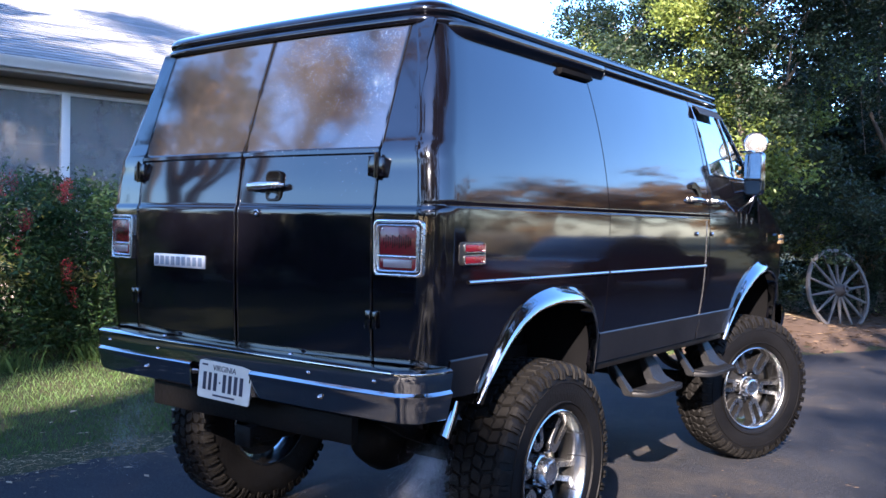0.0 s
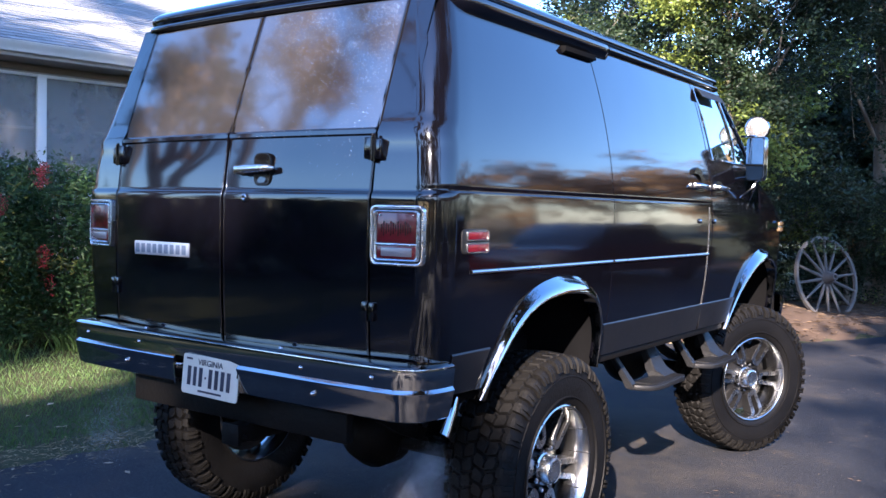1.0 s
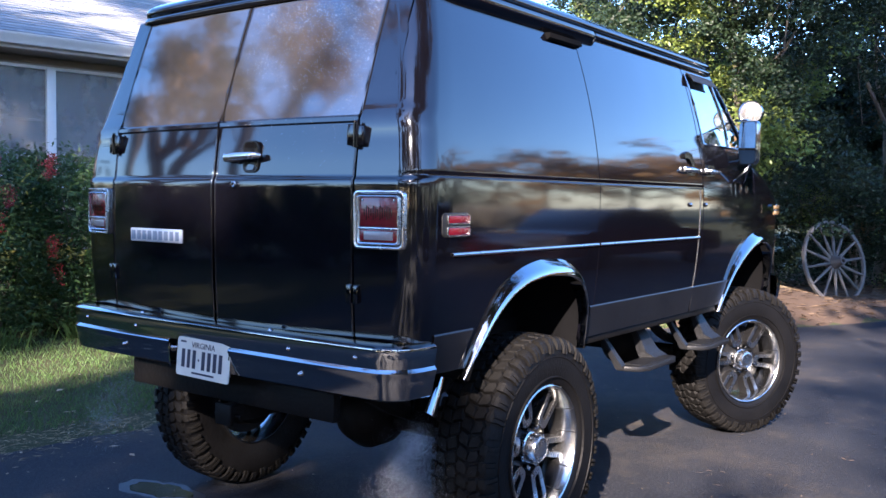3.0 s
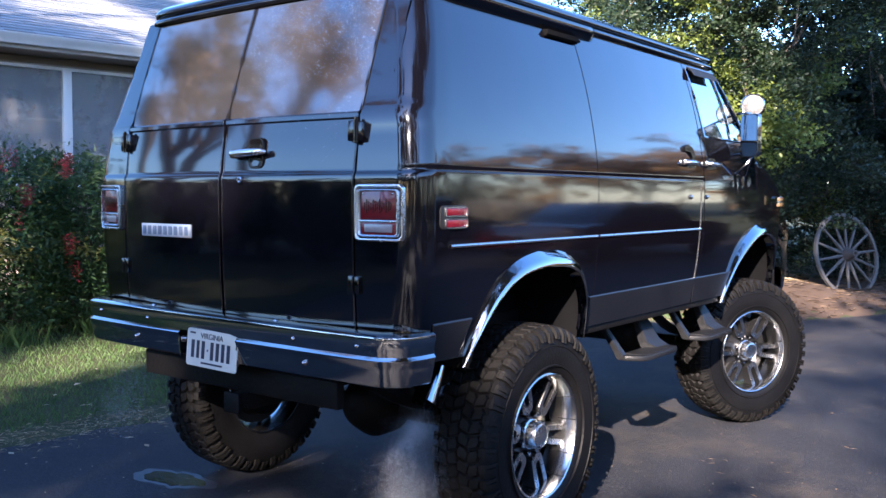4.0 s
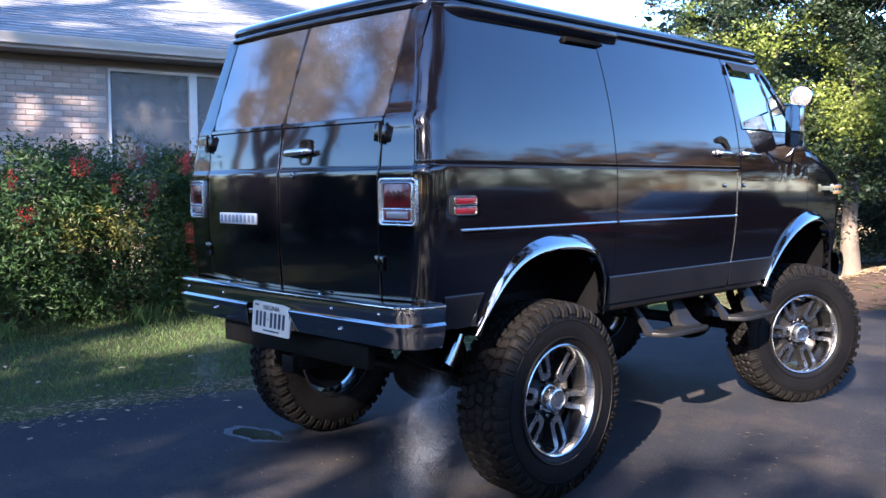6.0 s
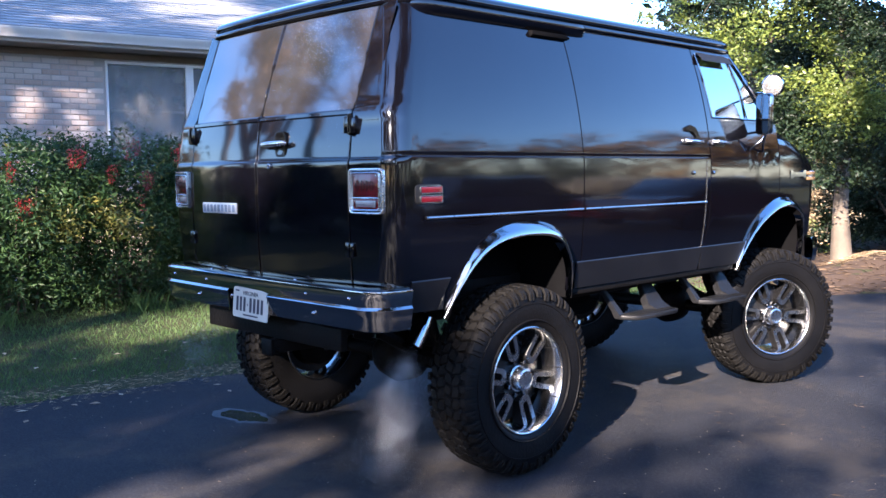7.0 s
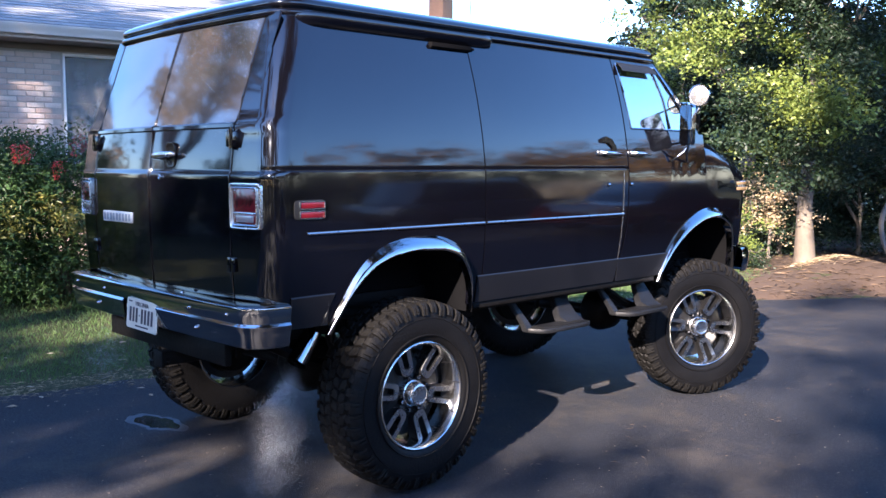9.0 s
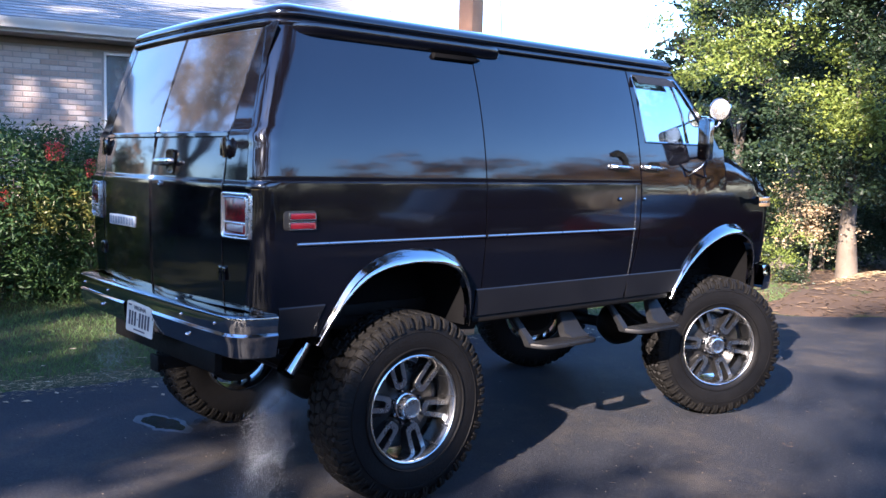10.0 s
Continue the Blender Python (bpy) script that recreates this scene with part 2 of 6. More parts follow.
sn, slink = SCREEN.node_tree.nodes, SCREEN.node_tree.links.new
clear, weave = sn.new("ShaderNodeBsdfTransparent"), sn.new("ShaderNodeMixShader")
weave.inputs[0].default_value = 0.5
slink(clear.outputs[0], weave.inputs[1])
slink(sn["Principled BSDF"].outputs[0], weave.inputs[2])
slink(weave.outputs[0], sn["Material Output"].inputs["Surface"])
CURTAIN = surf("window_shade_cloth", (0.24, 0.25, 0.26), (0.31, 0.32, 0.325), 3.0, 0.9, bscale=200)
WOODGREY = surf("weathered_wood", (0.075, 0.066, 0.06), (0.15, 0.135, 0.12), 6.0, 0.8, bump=0.5, bscale=50)
ORANGEWOOD = surf("orange_cedar", (0.46, 0.20, 0.09), (0.62, 0.30, 0.15), 4.0, 0.7, bump=0.4, bscale=30)
HUBIRON = surf("rusty_iron", (0.06, 0.05, 0.045), (0.12, 0.10, 0.09), 7.0, 0.7, bump=0.5)
REDPAINT = surf("red_car_paint", (0.05, 0.003, 0.004), (0.07, 0.005, 0.006), 2.0, 0.15, coat=1.0)
CARGLASS = surf("dark_car_glass", (0.01, 0.012, 0.014), (0.015, 0.016, 0.018), 2.0, 0.04, coat=0.5)
SPOTFACE = surf("bright_convex_glass", (0.78, 0.77, 0.74), (0.68, 0.67, 0.65), 8.0, 0.14, 0.22, metal=0.85, bscale=60)
SILVERCAR = surf("charcoal_car_paint", (0.03, 0.032, 0.036), (0.045, 0.046, 0.05), 2.0, 0.15, coat=1.0)

# ---------------------------------------------------------------- mesh helpers


def thing(name, label, category, at=(0, 0, 0), rz=0, group="", kind=""):
    ob = new(name)
    ob.empty_display_size = 0.2
    ob.matrix_world = pose(*at, 0, 0, rz)
    return tagged(ob, label, category, group, kind)


def from_data(name, verts, faces, material, parent=None, label="", smooth=False, kind="", category=""):
    me = bpy.data.meshes.new(name)
    me.from_pydata([tuple(v) for v in verts], [], faces)
    me.materials.append(material)
    if smooth:
        me.polygons.foreach_set("use_smooth", [True] * len(me.polygons))
    me.update()
    ob = new(name, me)
    ob.parent = parent
    return tagged(ob, label, category, "", kind)


def part(name, bm, material, parent=None, label="", smooth=None, kind="", category=""):
    """Links a bmesh as one mesh object; smooth is an angle in degrees under which edges are shaded round."""
    bmesh.ops.recalc_face_normals(bm, faces=bm.faces[:])
    if smooth is not None:
        for f in bm.faces:
            f.smooth = True
        for e in bm.edges:
            if len(e.link_faces) == 2 and e.calc_face_angle(0) > radians(smooth):
                e.smooth = False
    me = bpy.data.meshes.new(name)
    bm.to_mesh(me)
    bm.free()
    me.materials.append(material)
    ob = new(name, me)
    ob.parent = parent
    return tagged(ob, label, category, "", kind)


def box(bm, lo, hi, bevel=0.0, m=None, seg=2):
    r = bmesh.ops.create_cube(bm, size=1.0)
    c = [(a + b) / 2 for a, b in zip(lo, hi)]
    s = [abs(b - a) for a, b in zip(lo, hi)]
    vs = r["verts"]
    for v in vs:
        v.co = Vector((v.co.x * s[0] + c[0], v.co.y * s[1] + c[1], v.co.z * s[2] + c[2]))
    if bevel:
        es = list({e for v in vs for e in v.link_edges})
        out = bmesh.ops.bevel(bm, geom=es, offset=bevel, segments=seg, affect="EDGES", profile=0.5)
        vs = list({v for f in out["faces"] for v in f.verts} | {v for v in vs if v.is_valid})
    if m is not None:
        bmesh.ops.transform(bm, matrix=m, verts=vs)
    return vs


def prism(bm, outline, axis, a, b, bevel=0.0):
    """Extrudes a closed outline of (u, v) along an axis from a to b. For x the pair is (y, z), for y (x, z), for z (x, y)."""
    def at(u, v, w):
        return {"x": (w, u, v), "y": (u, w, v), "z": (u, v, w)}[axis]
    lo = [bm.verts.new(at(u, v, a)) for u, v in outline]
    hi = [bm.verts.new(at(u, v, b)) for u, v in outline]
    n = len(outline)
    fs = [bm.faces.new(lo), bm.faces.new(hi)]
    for i in range(n):
        fs.append(bm.faces.new((lo[i], lo[(i + 1) % n], hi[(i + 1) % n], hi[i])))
    if bevel:
        es = list({e for f in fs[:2] for e in f.edges})
        bmesh.ops.bevel(bm, geom=es, offset=bevel, segments=2, affect="EDGES", profile=0.5)


def tube(bm, path, radii, sides=10, caps=True):
    """A round bar along a path of points; radii one number or one for each point."""
    path = [Vector(p) for p in path]
    rs = radii if hasattr(radii, "__len__") else [radii] * len(path)
    rings = []
    up = Vector((0, 0, 1))
    for i, p in enumerate(path):
        d = (path[min(i + 1, len(path) - 1)] - path[max(i - 1, 0)]).normalized()
        ref = up if abs(d.z) < 0.95 else Vector((0, 1, 0))
        s = d.cross(ref).normalized()
        t = s.cross(d)
        rings.append([bm.verts.new(p + rs[i] * (math.cos(k * math.tau / sides) * s + math.sin(k * math.tau / sides) * t)) for k in range(sides)])
    for a, b in zip(rings, rings[1:]):
        for k in range(sides):
            bm.faces.new((a[k], a[(k + 1) % sides], b[(k + 1) % sides], b[k]))
    if caps:
        bm.faces.new(rings[0][::-1])
        bm.faces.new(rings[-1])


def lathe(bm, profile, steps=48, axis="x", closed=False):
    """Turns a profile of (along, radius) round the axis."""
    rings = []
    for k in range(steps):
        a = k * math.tau / steps
        c, s = math.cos(a), math.sin(a)
        row = []
        for h, r in profile:
            row.append(bm.verts.new({"x": (h, r * c, r * s), "y": (r * c, h, r * s), "z": (r * c, r * s, h)}[axis]))
        rings.append(row)
    n = len(profile)
    for k in range(steps):
        a, b = rings[k], rings[(k + 1) % steps]
        for i in range(n if closed else n - 1):
            j = (i + 1) % n
            bm.faces.new((a[i], a[j], b[j], b[i]))
    return rings


def rounded(x0, x1, z0, z1, r, n=5):
    pts = []
    for cx, cz, a0 in ((x1 - r, z1 - r, 0), (x0 + r, z1 - r, 90), (x0 + r, z0 + r, 180), (x1 - r, z0 + r, 270)):
        pts += [(cx + r * math.cos(radians(a0 + 90 * k / (n - 1))), cz + r * math.sin(radians(a0 + 90 * k / (n - 1)))) for k in range(n)]
    return pts


def grid(name, P, material, parent, label="", thick=0.0, skip=None, smooth=True):
    """A sheet through rows of points, with a thickness inwards where asked."""
    n, m = len(P), len(P[0])
    verts = [tuple(p) for row in P for p in row]
    faces = [(i * m + j, i * m + j + 1, (i + 1) * m + j + 1, (i + 1) * m + j)
             for i in range(n - 1) for j in range(m - 1) if not (skip and skip(i, j))]
    ob = from_data(name, verts, faces, material, parent, label, smooth)
    bm = bmesh.new()
    bm.from_mesh(ob.data)
    for e in bm.edges:
        e.smooth = not (len(e.link_faces) < 2 or e.calc_face_angle(0) > radians(38))
    bm.to_mesh(ob.data)
    bm.free()
    if thick:
        s = ob.modifiers.new("thickness", "SOLIDIFY")
        s.thickness, s.offset = thick, -1
    return ob


def lerp(a, b, t):
    return a + (b - a) * t


def curve1(pts):
    """A smooth function through pairs of numbers."""
    xs, ys = np.array([p[0] for p in pts], float), np.array([p[1] for p in pts], float)
    return lambda v: float(np.interp(v, xs, ys))


# ---------------------------------------------------------------- the van: body surfaces
AXLE_Y, HUB_Z = 2.85, 0.475


def half_width(z):
    if z < 1.45:
        return 1.008 - 0.16 * (1.45 - z) ** 2
    if z < 1.610:
        return 1.008 - 0.08 * (z - 1.45) ** 2
    if z < 1.630:
        return float(np.interp(z, [1.610, 1.616, 1.622, 1.630], [1.0059, 0.999, 0.9985, 1.002]))
    d = z - 1.63
    return 1.002 - 0.10 * d - 0.2 * d * d


def rear_y(z):
    if z < 1.4:
        return -0.946 + 0.10 * (1.4 - z) ** 2
    if z < 1.592:
        return -0.946
    if z < 1.61:
        return float(np.interp(z, [1.592, 1.60, 1.61], [-0.946, -0.944, -0.937]))
    if z < 1.834:
        return float(np.interp(z, [1.61, 1.70, 1.805, 1.811, 1.826, 1.834], [-0.937, -0.927, -0.911, -0.919, -0.917, -0.902]))
    e = z - 1.834
    return -0.902 + 0.30 * e + 0.075 * e * e


def taper(y):
    return 1.0 if y < 2.0 else 1.0 - 0.03 * ((y - 2.0) / 1.27) ** 2


ARCH_R = [(-0.565, 0.86), (-0.50, 0.985), (-0.436, 1.096), (-0.37, 1.175), (-0.308, 1.222), (-0.22, 1.262), (-0.10, 1.286), (0.0, 1.290),
          (0.12, 1.280), (0.21, 1.252), (0.275, 1.213), (0.335, 1.14), (0.375, 1.05), (0.39, 0.95), (0.393, 0.86)]
ARCH_F = [(2.185, 0.86), (2.23, 0.96), (2.31, 1.09), (2.40, 1.185), (2.50, 1.255), (2.63, 1.313), (2.76, 1.338), (2.88, 1.334),
          (2.98, 1.305), (3.07, 1.255), (3.13, 1.19), (3.17, 1.10), (3.19, 0.98), (3.195, 0.86)]


def smooth_path(pts, n=48):
    """Points evenly spread along a rounded line through pts."""
    p = np.array(pts, float)
    out = []
    for i in range(len(p) - 1):
        a, b, c, d = p[max(i - 1, 0)], p[i], p[i + 1], p[min(i + 2, len(p) - 1)]
        for t in np.linspace(0, 1, 8, endpoint=False):
            out.append(0.5 * (2 * b + (c - a) * t + (2 * a - 5 * b + 4 * c - d) * t * t + (3 * b - a - 3 * c + d) * t ** 3))
    out.append(p[-1])
    out = np.array(out)
    s = np.r_[0, np.cumsum(np.linalg.norm(np.diff(out, axis=0), axis=1))]
    q = np.linspace(0, s[-1], n)
    return np.stack([np.interp(q, s, out[:, k]) for k in range(out.shape[1])], 1)


def offset_path(p, d):
    """The path moved by d to its right (into the wheel opening)."""
    t = np.gradient(p, axis=0)
    t /= np.linalg.norm(t, axis=1)[:, None]
    return p + d * np.stack([t[:, 1], -t[:, 0]], 1)


ARC_R, ARC_F = smooth_path(ARCH_R), smooth_path(ARCH_F)
CUT_R, CUT_F = offset_path(ARC_R, 0.03), offset_path(ARC_F, 0.03)


def bottom(y, base):
    """The lower edge of the skin: the sill, or the edge of a wheel opening."""
    for c in (CUT_R, CUT_F):
        if c[:, 0].min() < y < c[:, 0].max():
            order = np.argsort(c[:, 0])
            return max(base, float(np.interp(y, c[order, 0], c[order, 1])))
    return base


def arch_columns(cut):
    """Column places that crowd where the opening is steep."""
    return [float(v) for v in np.unique(np.round(cut[::2, 0], 4))]


Z_KNOTS = [1.59, 1.600, 1.6055, 1.61, 1.616, 1.622, 1.63, 1.64]


def z_rows(lo, hi, n=26):
    """Heights from lo to hi that keep to the belt crease."""
    if lo < 1.55:
        rows = list(np.linspace(lo, 1.575, 14)) + [z for z in Z_KNOTS if z < hi] + list(np.linspace(1.66, hi, 18))
    else:
        rows = list(np.linspace(lo, hi, n))
    return rows


def sheared(y, z, seam):
    """Slants a door seam a little towards the sill."""
    return y - (0.085 * max(0.0, (1.30 - z) / 0.35) ** 1.3 if seam else 0.0)


def side_panel(name, cols, base, top, parent, material=None, label="", flip=False, lift=0.0, front_seam=False, rear_seam=False, first=None):
    """A sheet of the van's flank. cols: places along the van; first: rounds the rear corner before them."""
    hi = top if callable(top) else (lambda y: top)
    k_rows = z_rows(base, 2.33) if not callable(top) else None
    P = []
    n = len(k_rows) if k_rows else 22
    y0, y1 = cols[0], cols[-1]
    for i in range(n):
        row = []
        if first:
            z = max(first, k_rows[i] if k_rows else first)
            hw, r = half_width(z) + lift, 0.11
            for x in (0.726, 0.78, 0.83):
                row.append((x, rear_y(z) + 0.06 * x * x, z))
            yb = rear_y(z) + 0.06 * (hw - r) ** 2
            for a in np.linspace(0, math.pi / 2, 12):
                row.append((hw - r + r * math.sin(a), yb + r - r * math.cos(a), z))
            start = yb + r
        for y in cols:
            lo = bottom(y, base)
            if k_rows:
                f = k_rows[i]
                z = f if lo <= base else (f if f > 1.55 else lerp(lo, 1.575, min(1, i / 13)))
            else:
                z = lerp(lo, hi(y), i / (n - 1))
            yy = y
            if first:
                w = max(0.0, 1 - (y - y0) / (y1 - y0))
                yy = y + (start - y0) * w
                if y == y0:
                    continue
            u = (y - y0) / (y1 - y0)
            if front_seam:
                yy = yy - (y - sheared(y, z, True)) * u ** 3
            if rear_seam:
                yy = yy - (y - sheared(y, z, True)) * (1 - u) ** 3
            row.append(((half_width(z) + lift) * taper(y), yy, z))
        if flip:
            row = [(-x, y, z) for x, y, z in reversed(row)]
        P.append(row)
    return grid(name, P, material or PAINT, parent, label, 0.012)


van = thing("van", "lifted black panel van with chrome trim and large off-road tyres", "van", (0, 0, 0.015))


def spread(a, b, extra=(), n=10):
    vals = sorted(set([round(v, 4) for v in np.linspace(a, b, n)] + [round(v, 4) for v in extra if a < v < b]))
    return vals


AR, AF = arch_columns(CUT_R), arch_columns(CUT_F)
FENDER_TOP = curve1([(2.5, 1.82), (2.74, 1.81), (2.85, 1.795), (2.96, 1.763), (3.085, 1.722), (3.21, 1.678), (3.30, 1.64), (3.6, 1.60)])
for flip in (False, True):
    side_panel("quarter_panel", spread(-0.785, 0.454, AR, 14), 0.90, 2.33, van, flip=flip, first=0.95)
    side_panel("cargo_side_panel" if flip else "sliding_door", spread(0.462, 1.770, (), 22), 0.90, 2.33, van, flip=flip, front_seam=True)
    # front door: lower skin, then the frame round the window
    side_panel("front_door", spread(1.782, 2.730, AF, 16), 0.92, lambda y: 1.852, van, flip=flip, rear_seam=True)
    fender_cols = spread(2.738, 3.26, AF, 10)
    P = []
    for i in range(22):
        row = []
        for y in fender_cols:
            z = lerp(bottom(y, 0.92), FENDER_TOP(y), i / 21)
            roll = 0.05 * max(0.0, (i / 21 - 0.8) / 0.2) ** 2
            row.append((half_width(min(z, 1.61)) * taper(y) - roll - 0.10 * max(0, z - 1.62), y, z))
        z = lerp(0.92, FENDER_TOP(3.27), i / 21)
        hw, r = half_width(min(z, 1.61)) * taper(3.27), 0.16
        for a in np.linspace(0.08, math.pi / 2, 9):
            row.append((hw - r + r * math.cos(a) - roll, 3.27 + r * math.sin(a) - roll, z))
        P.append([(-x, y, z) for x, y, z in reversed(row)] if flip else row)
    grid("front_fender", P, PAINT, van, "", 0.012)

PILLAR = curve1([(1.84, 2.72), (1.945, 2.642), (2.037, 2.556), (2.2, 2.415), (2.37, 2.262)])
W_LO, W_HI = 1.874, 2.288


def door_point(s, z, lift=0.0):
    y = lerp(1.782, PILLAR(z) - 0.035, s)
    return ((half_width(z) + lift) * taper(y), y, z)


for flip in (False, True):
    zs = [1.852, 1.862, W_LO, 1.93, 2.0, 2.08, 2.16, 2.24, W_HI, 2.30, 2.33]
    ss = [0.0, 0.03, 0.075, 0.25, 0.45, 0.65, 0.80, 0.935, 0.97, 1.0]
    P = [[door_point(s, z) for s in ss] for z in zs]
    Pm = [[(-x, y, z) for x, y, z in reversed(row)] for row in P]
    inside = lambda i, j: W_LO - 1e-6 <= zs[i] < W_HI - 1e-6 and 0.07 < ss[j if not flip else len(ss) - 2 - j] < 0.93
    grid("window_frame", Pm if flip else P, PAINT, van, "", 0.02, inside)
    sg = -1 if flip else 1

    def flipped(p):
        return (sg * p[0], p[1], p[2])

    gl = [[flipped(door_point(s, z, -0.005)) for s in np.linspace(0.068, 0.942, 6)] for z in np.linspace(W_LO - 0.004, W_HI + 0.004, 5)]
    pane = grid("door_window", [r[::-1] for r in gl] if flip else gl, DOORGLASS, van, "reflective tinted door glass", 0.004)
    pane.visible_shadow = False
    bm = bmesh.new()
    loop = [door_point(s, z, 0.002) for s, z in
            [(0.08, W_LO)] + [(s, W_LO) for s in (0.4, 0.7, 0.93)] + [(0.933, 2.0), (0.933, 2.15), (0.93, W_HI)] + [(0.6, W_HI), (0.3, W_HI), (0.08, W_HI), (0.075, 2.1), (0.08, W_LO)]]
    tube(bm, [flipped(p) for p in loop], 0.007, 6)
    part("window_seal", bm, CHROME, van, "thin bright window surround", 40)
    bm = bmesh.new()
    tube(bm, [flipped(door_point(0.60, W_LO, 0.0)), flipped(door_point(0.72, 2.08, 0.0)), flipped(((half_width(W_HI)), 2.225, W_HI))], 0.009, 6)
    part("vent_divider", bm, CHROME, van, "", 40)
    # smoked rain visor over the window
    bm = bmesh.new()
    vs = [[flipped(door_point(s, z, o)) for s in np.linspace(0.085, 0.80, 7)] for z, o in ((2.296, 0.004), (2.285, 0.022), (2.262, 0.034), (2.24, 0.038))]
    grid("rain_visor", [r[::-1] for r in vs] if not flip else vs, TRIM, van, "smoked plastic rain visor", 0.003)
    # windscreen pillar
    P = []
    for z in np.linspace(1.80, 2.34, 10):
        y = PILLAR(z)
        hw = half_width(z) * taper(y)
        P.append([flipped(p) for p in ((hw, y - 0.034, z), (hw - 0.005, y - 0.01, z), (hw - 0.03, y + 0.022, z), (hw - 0.075, y + 0.045, z))])
    grid("windscreen_pillar", [r[::-1] for r in P] if flip else P, PAINT, van, "", 0.012)

# windscreen, bonnet and front panel
P = []
for z in np.linspace(1.79, 2.335, 8):
    hw = half_width(z) * taper(2.5) - 0.072
    P.append([(hw * u, PILLAR(z) + 0.045 + 0.10 * (1 - u * u), z) for u in np.linspace(1, -1, 13)])
ws = grid("windscreen", P, GLASS, van, "", 0.005)
ws.visible_shadow = False
P = []
for v in np.linspace(0, 1, 14):
    y = lerp(2.66, 3.43, v)
    z0 = float(np.interp(y, [2.66, 2.74, 3.1, 3.28, 3.40, 3.43], [1.83, 1.815, 1.715, 1.66, 1.60, 1.57]))
    hw = 0.93 * taper(y) - (0.10 * max(0, (y - 3.2) / 0.23) ** 2)
    P.append([(hw * u, y + 0.02 * (1 - u * u) * v, z0 + 0.05 * (1 - u * u) * (1 - 0.5 * v)) for u in np.linspace(-1, 1, 13)])
grid("bonnet", [r for r in P], PAINT, van, "", 0.012)
bm = bmesh.new()
box(bm, (-0.82, 3.38, 0.95), (0.82, 3.43, 1.60), 0.012)
gp = part("front_panel", bm, PAINT, van, "", 40)
for k in range(7):
    bm = bmesh.new()
    box(bm, (-0.5, 3.43, 1.16 + 0.05 * k), (0.5, 3.445, 1.18 + 0.05 * k), 0.003)
    part("grille_slat", bm, CHROME, gp, "", 40)
for sx in (-1, 1):
    bm = bmesh.new()
    lathe(bm, [(3.43, 0.12), (3.45, 0.12), (3.452, 0.10), (3.44, 0.095), (3.455, 0.05), (3.458, 0.0)], 28, "y")
    bmesh.ops.translate(bm, vec=(sx * 0.64, 0, 1.33), verts=bm.verts[:])
    part("headlight", bm, CHROME, van, "", 40)

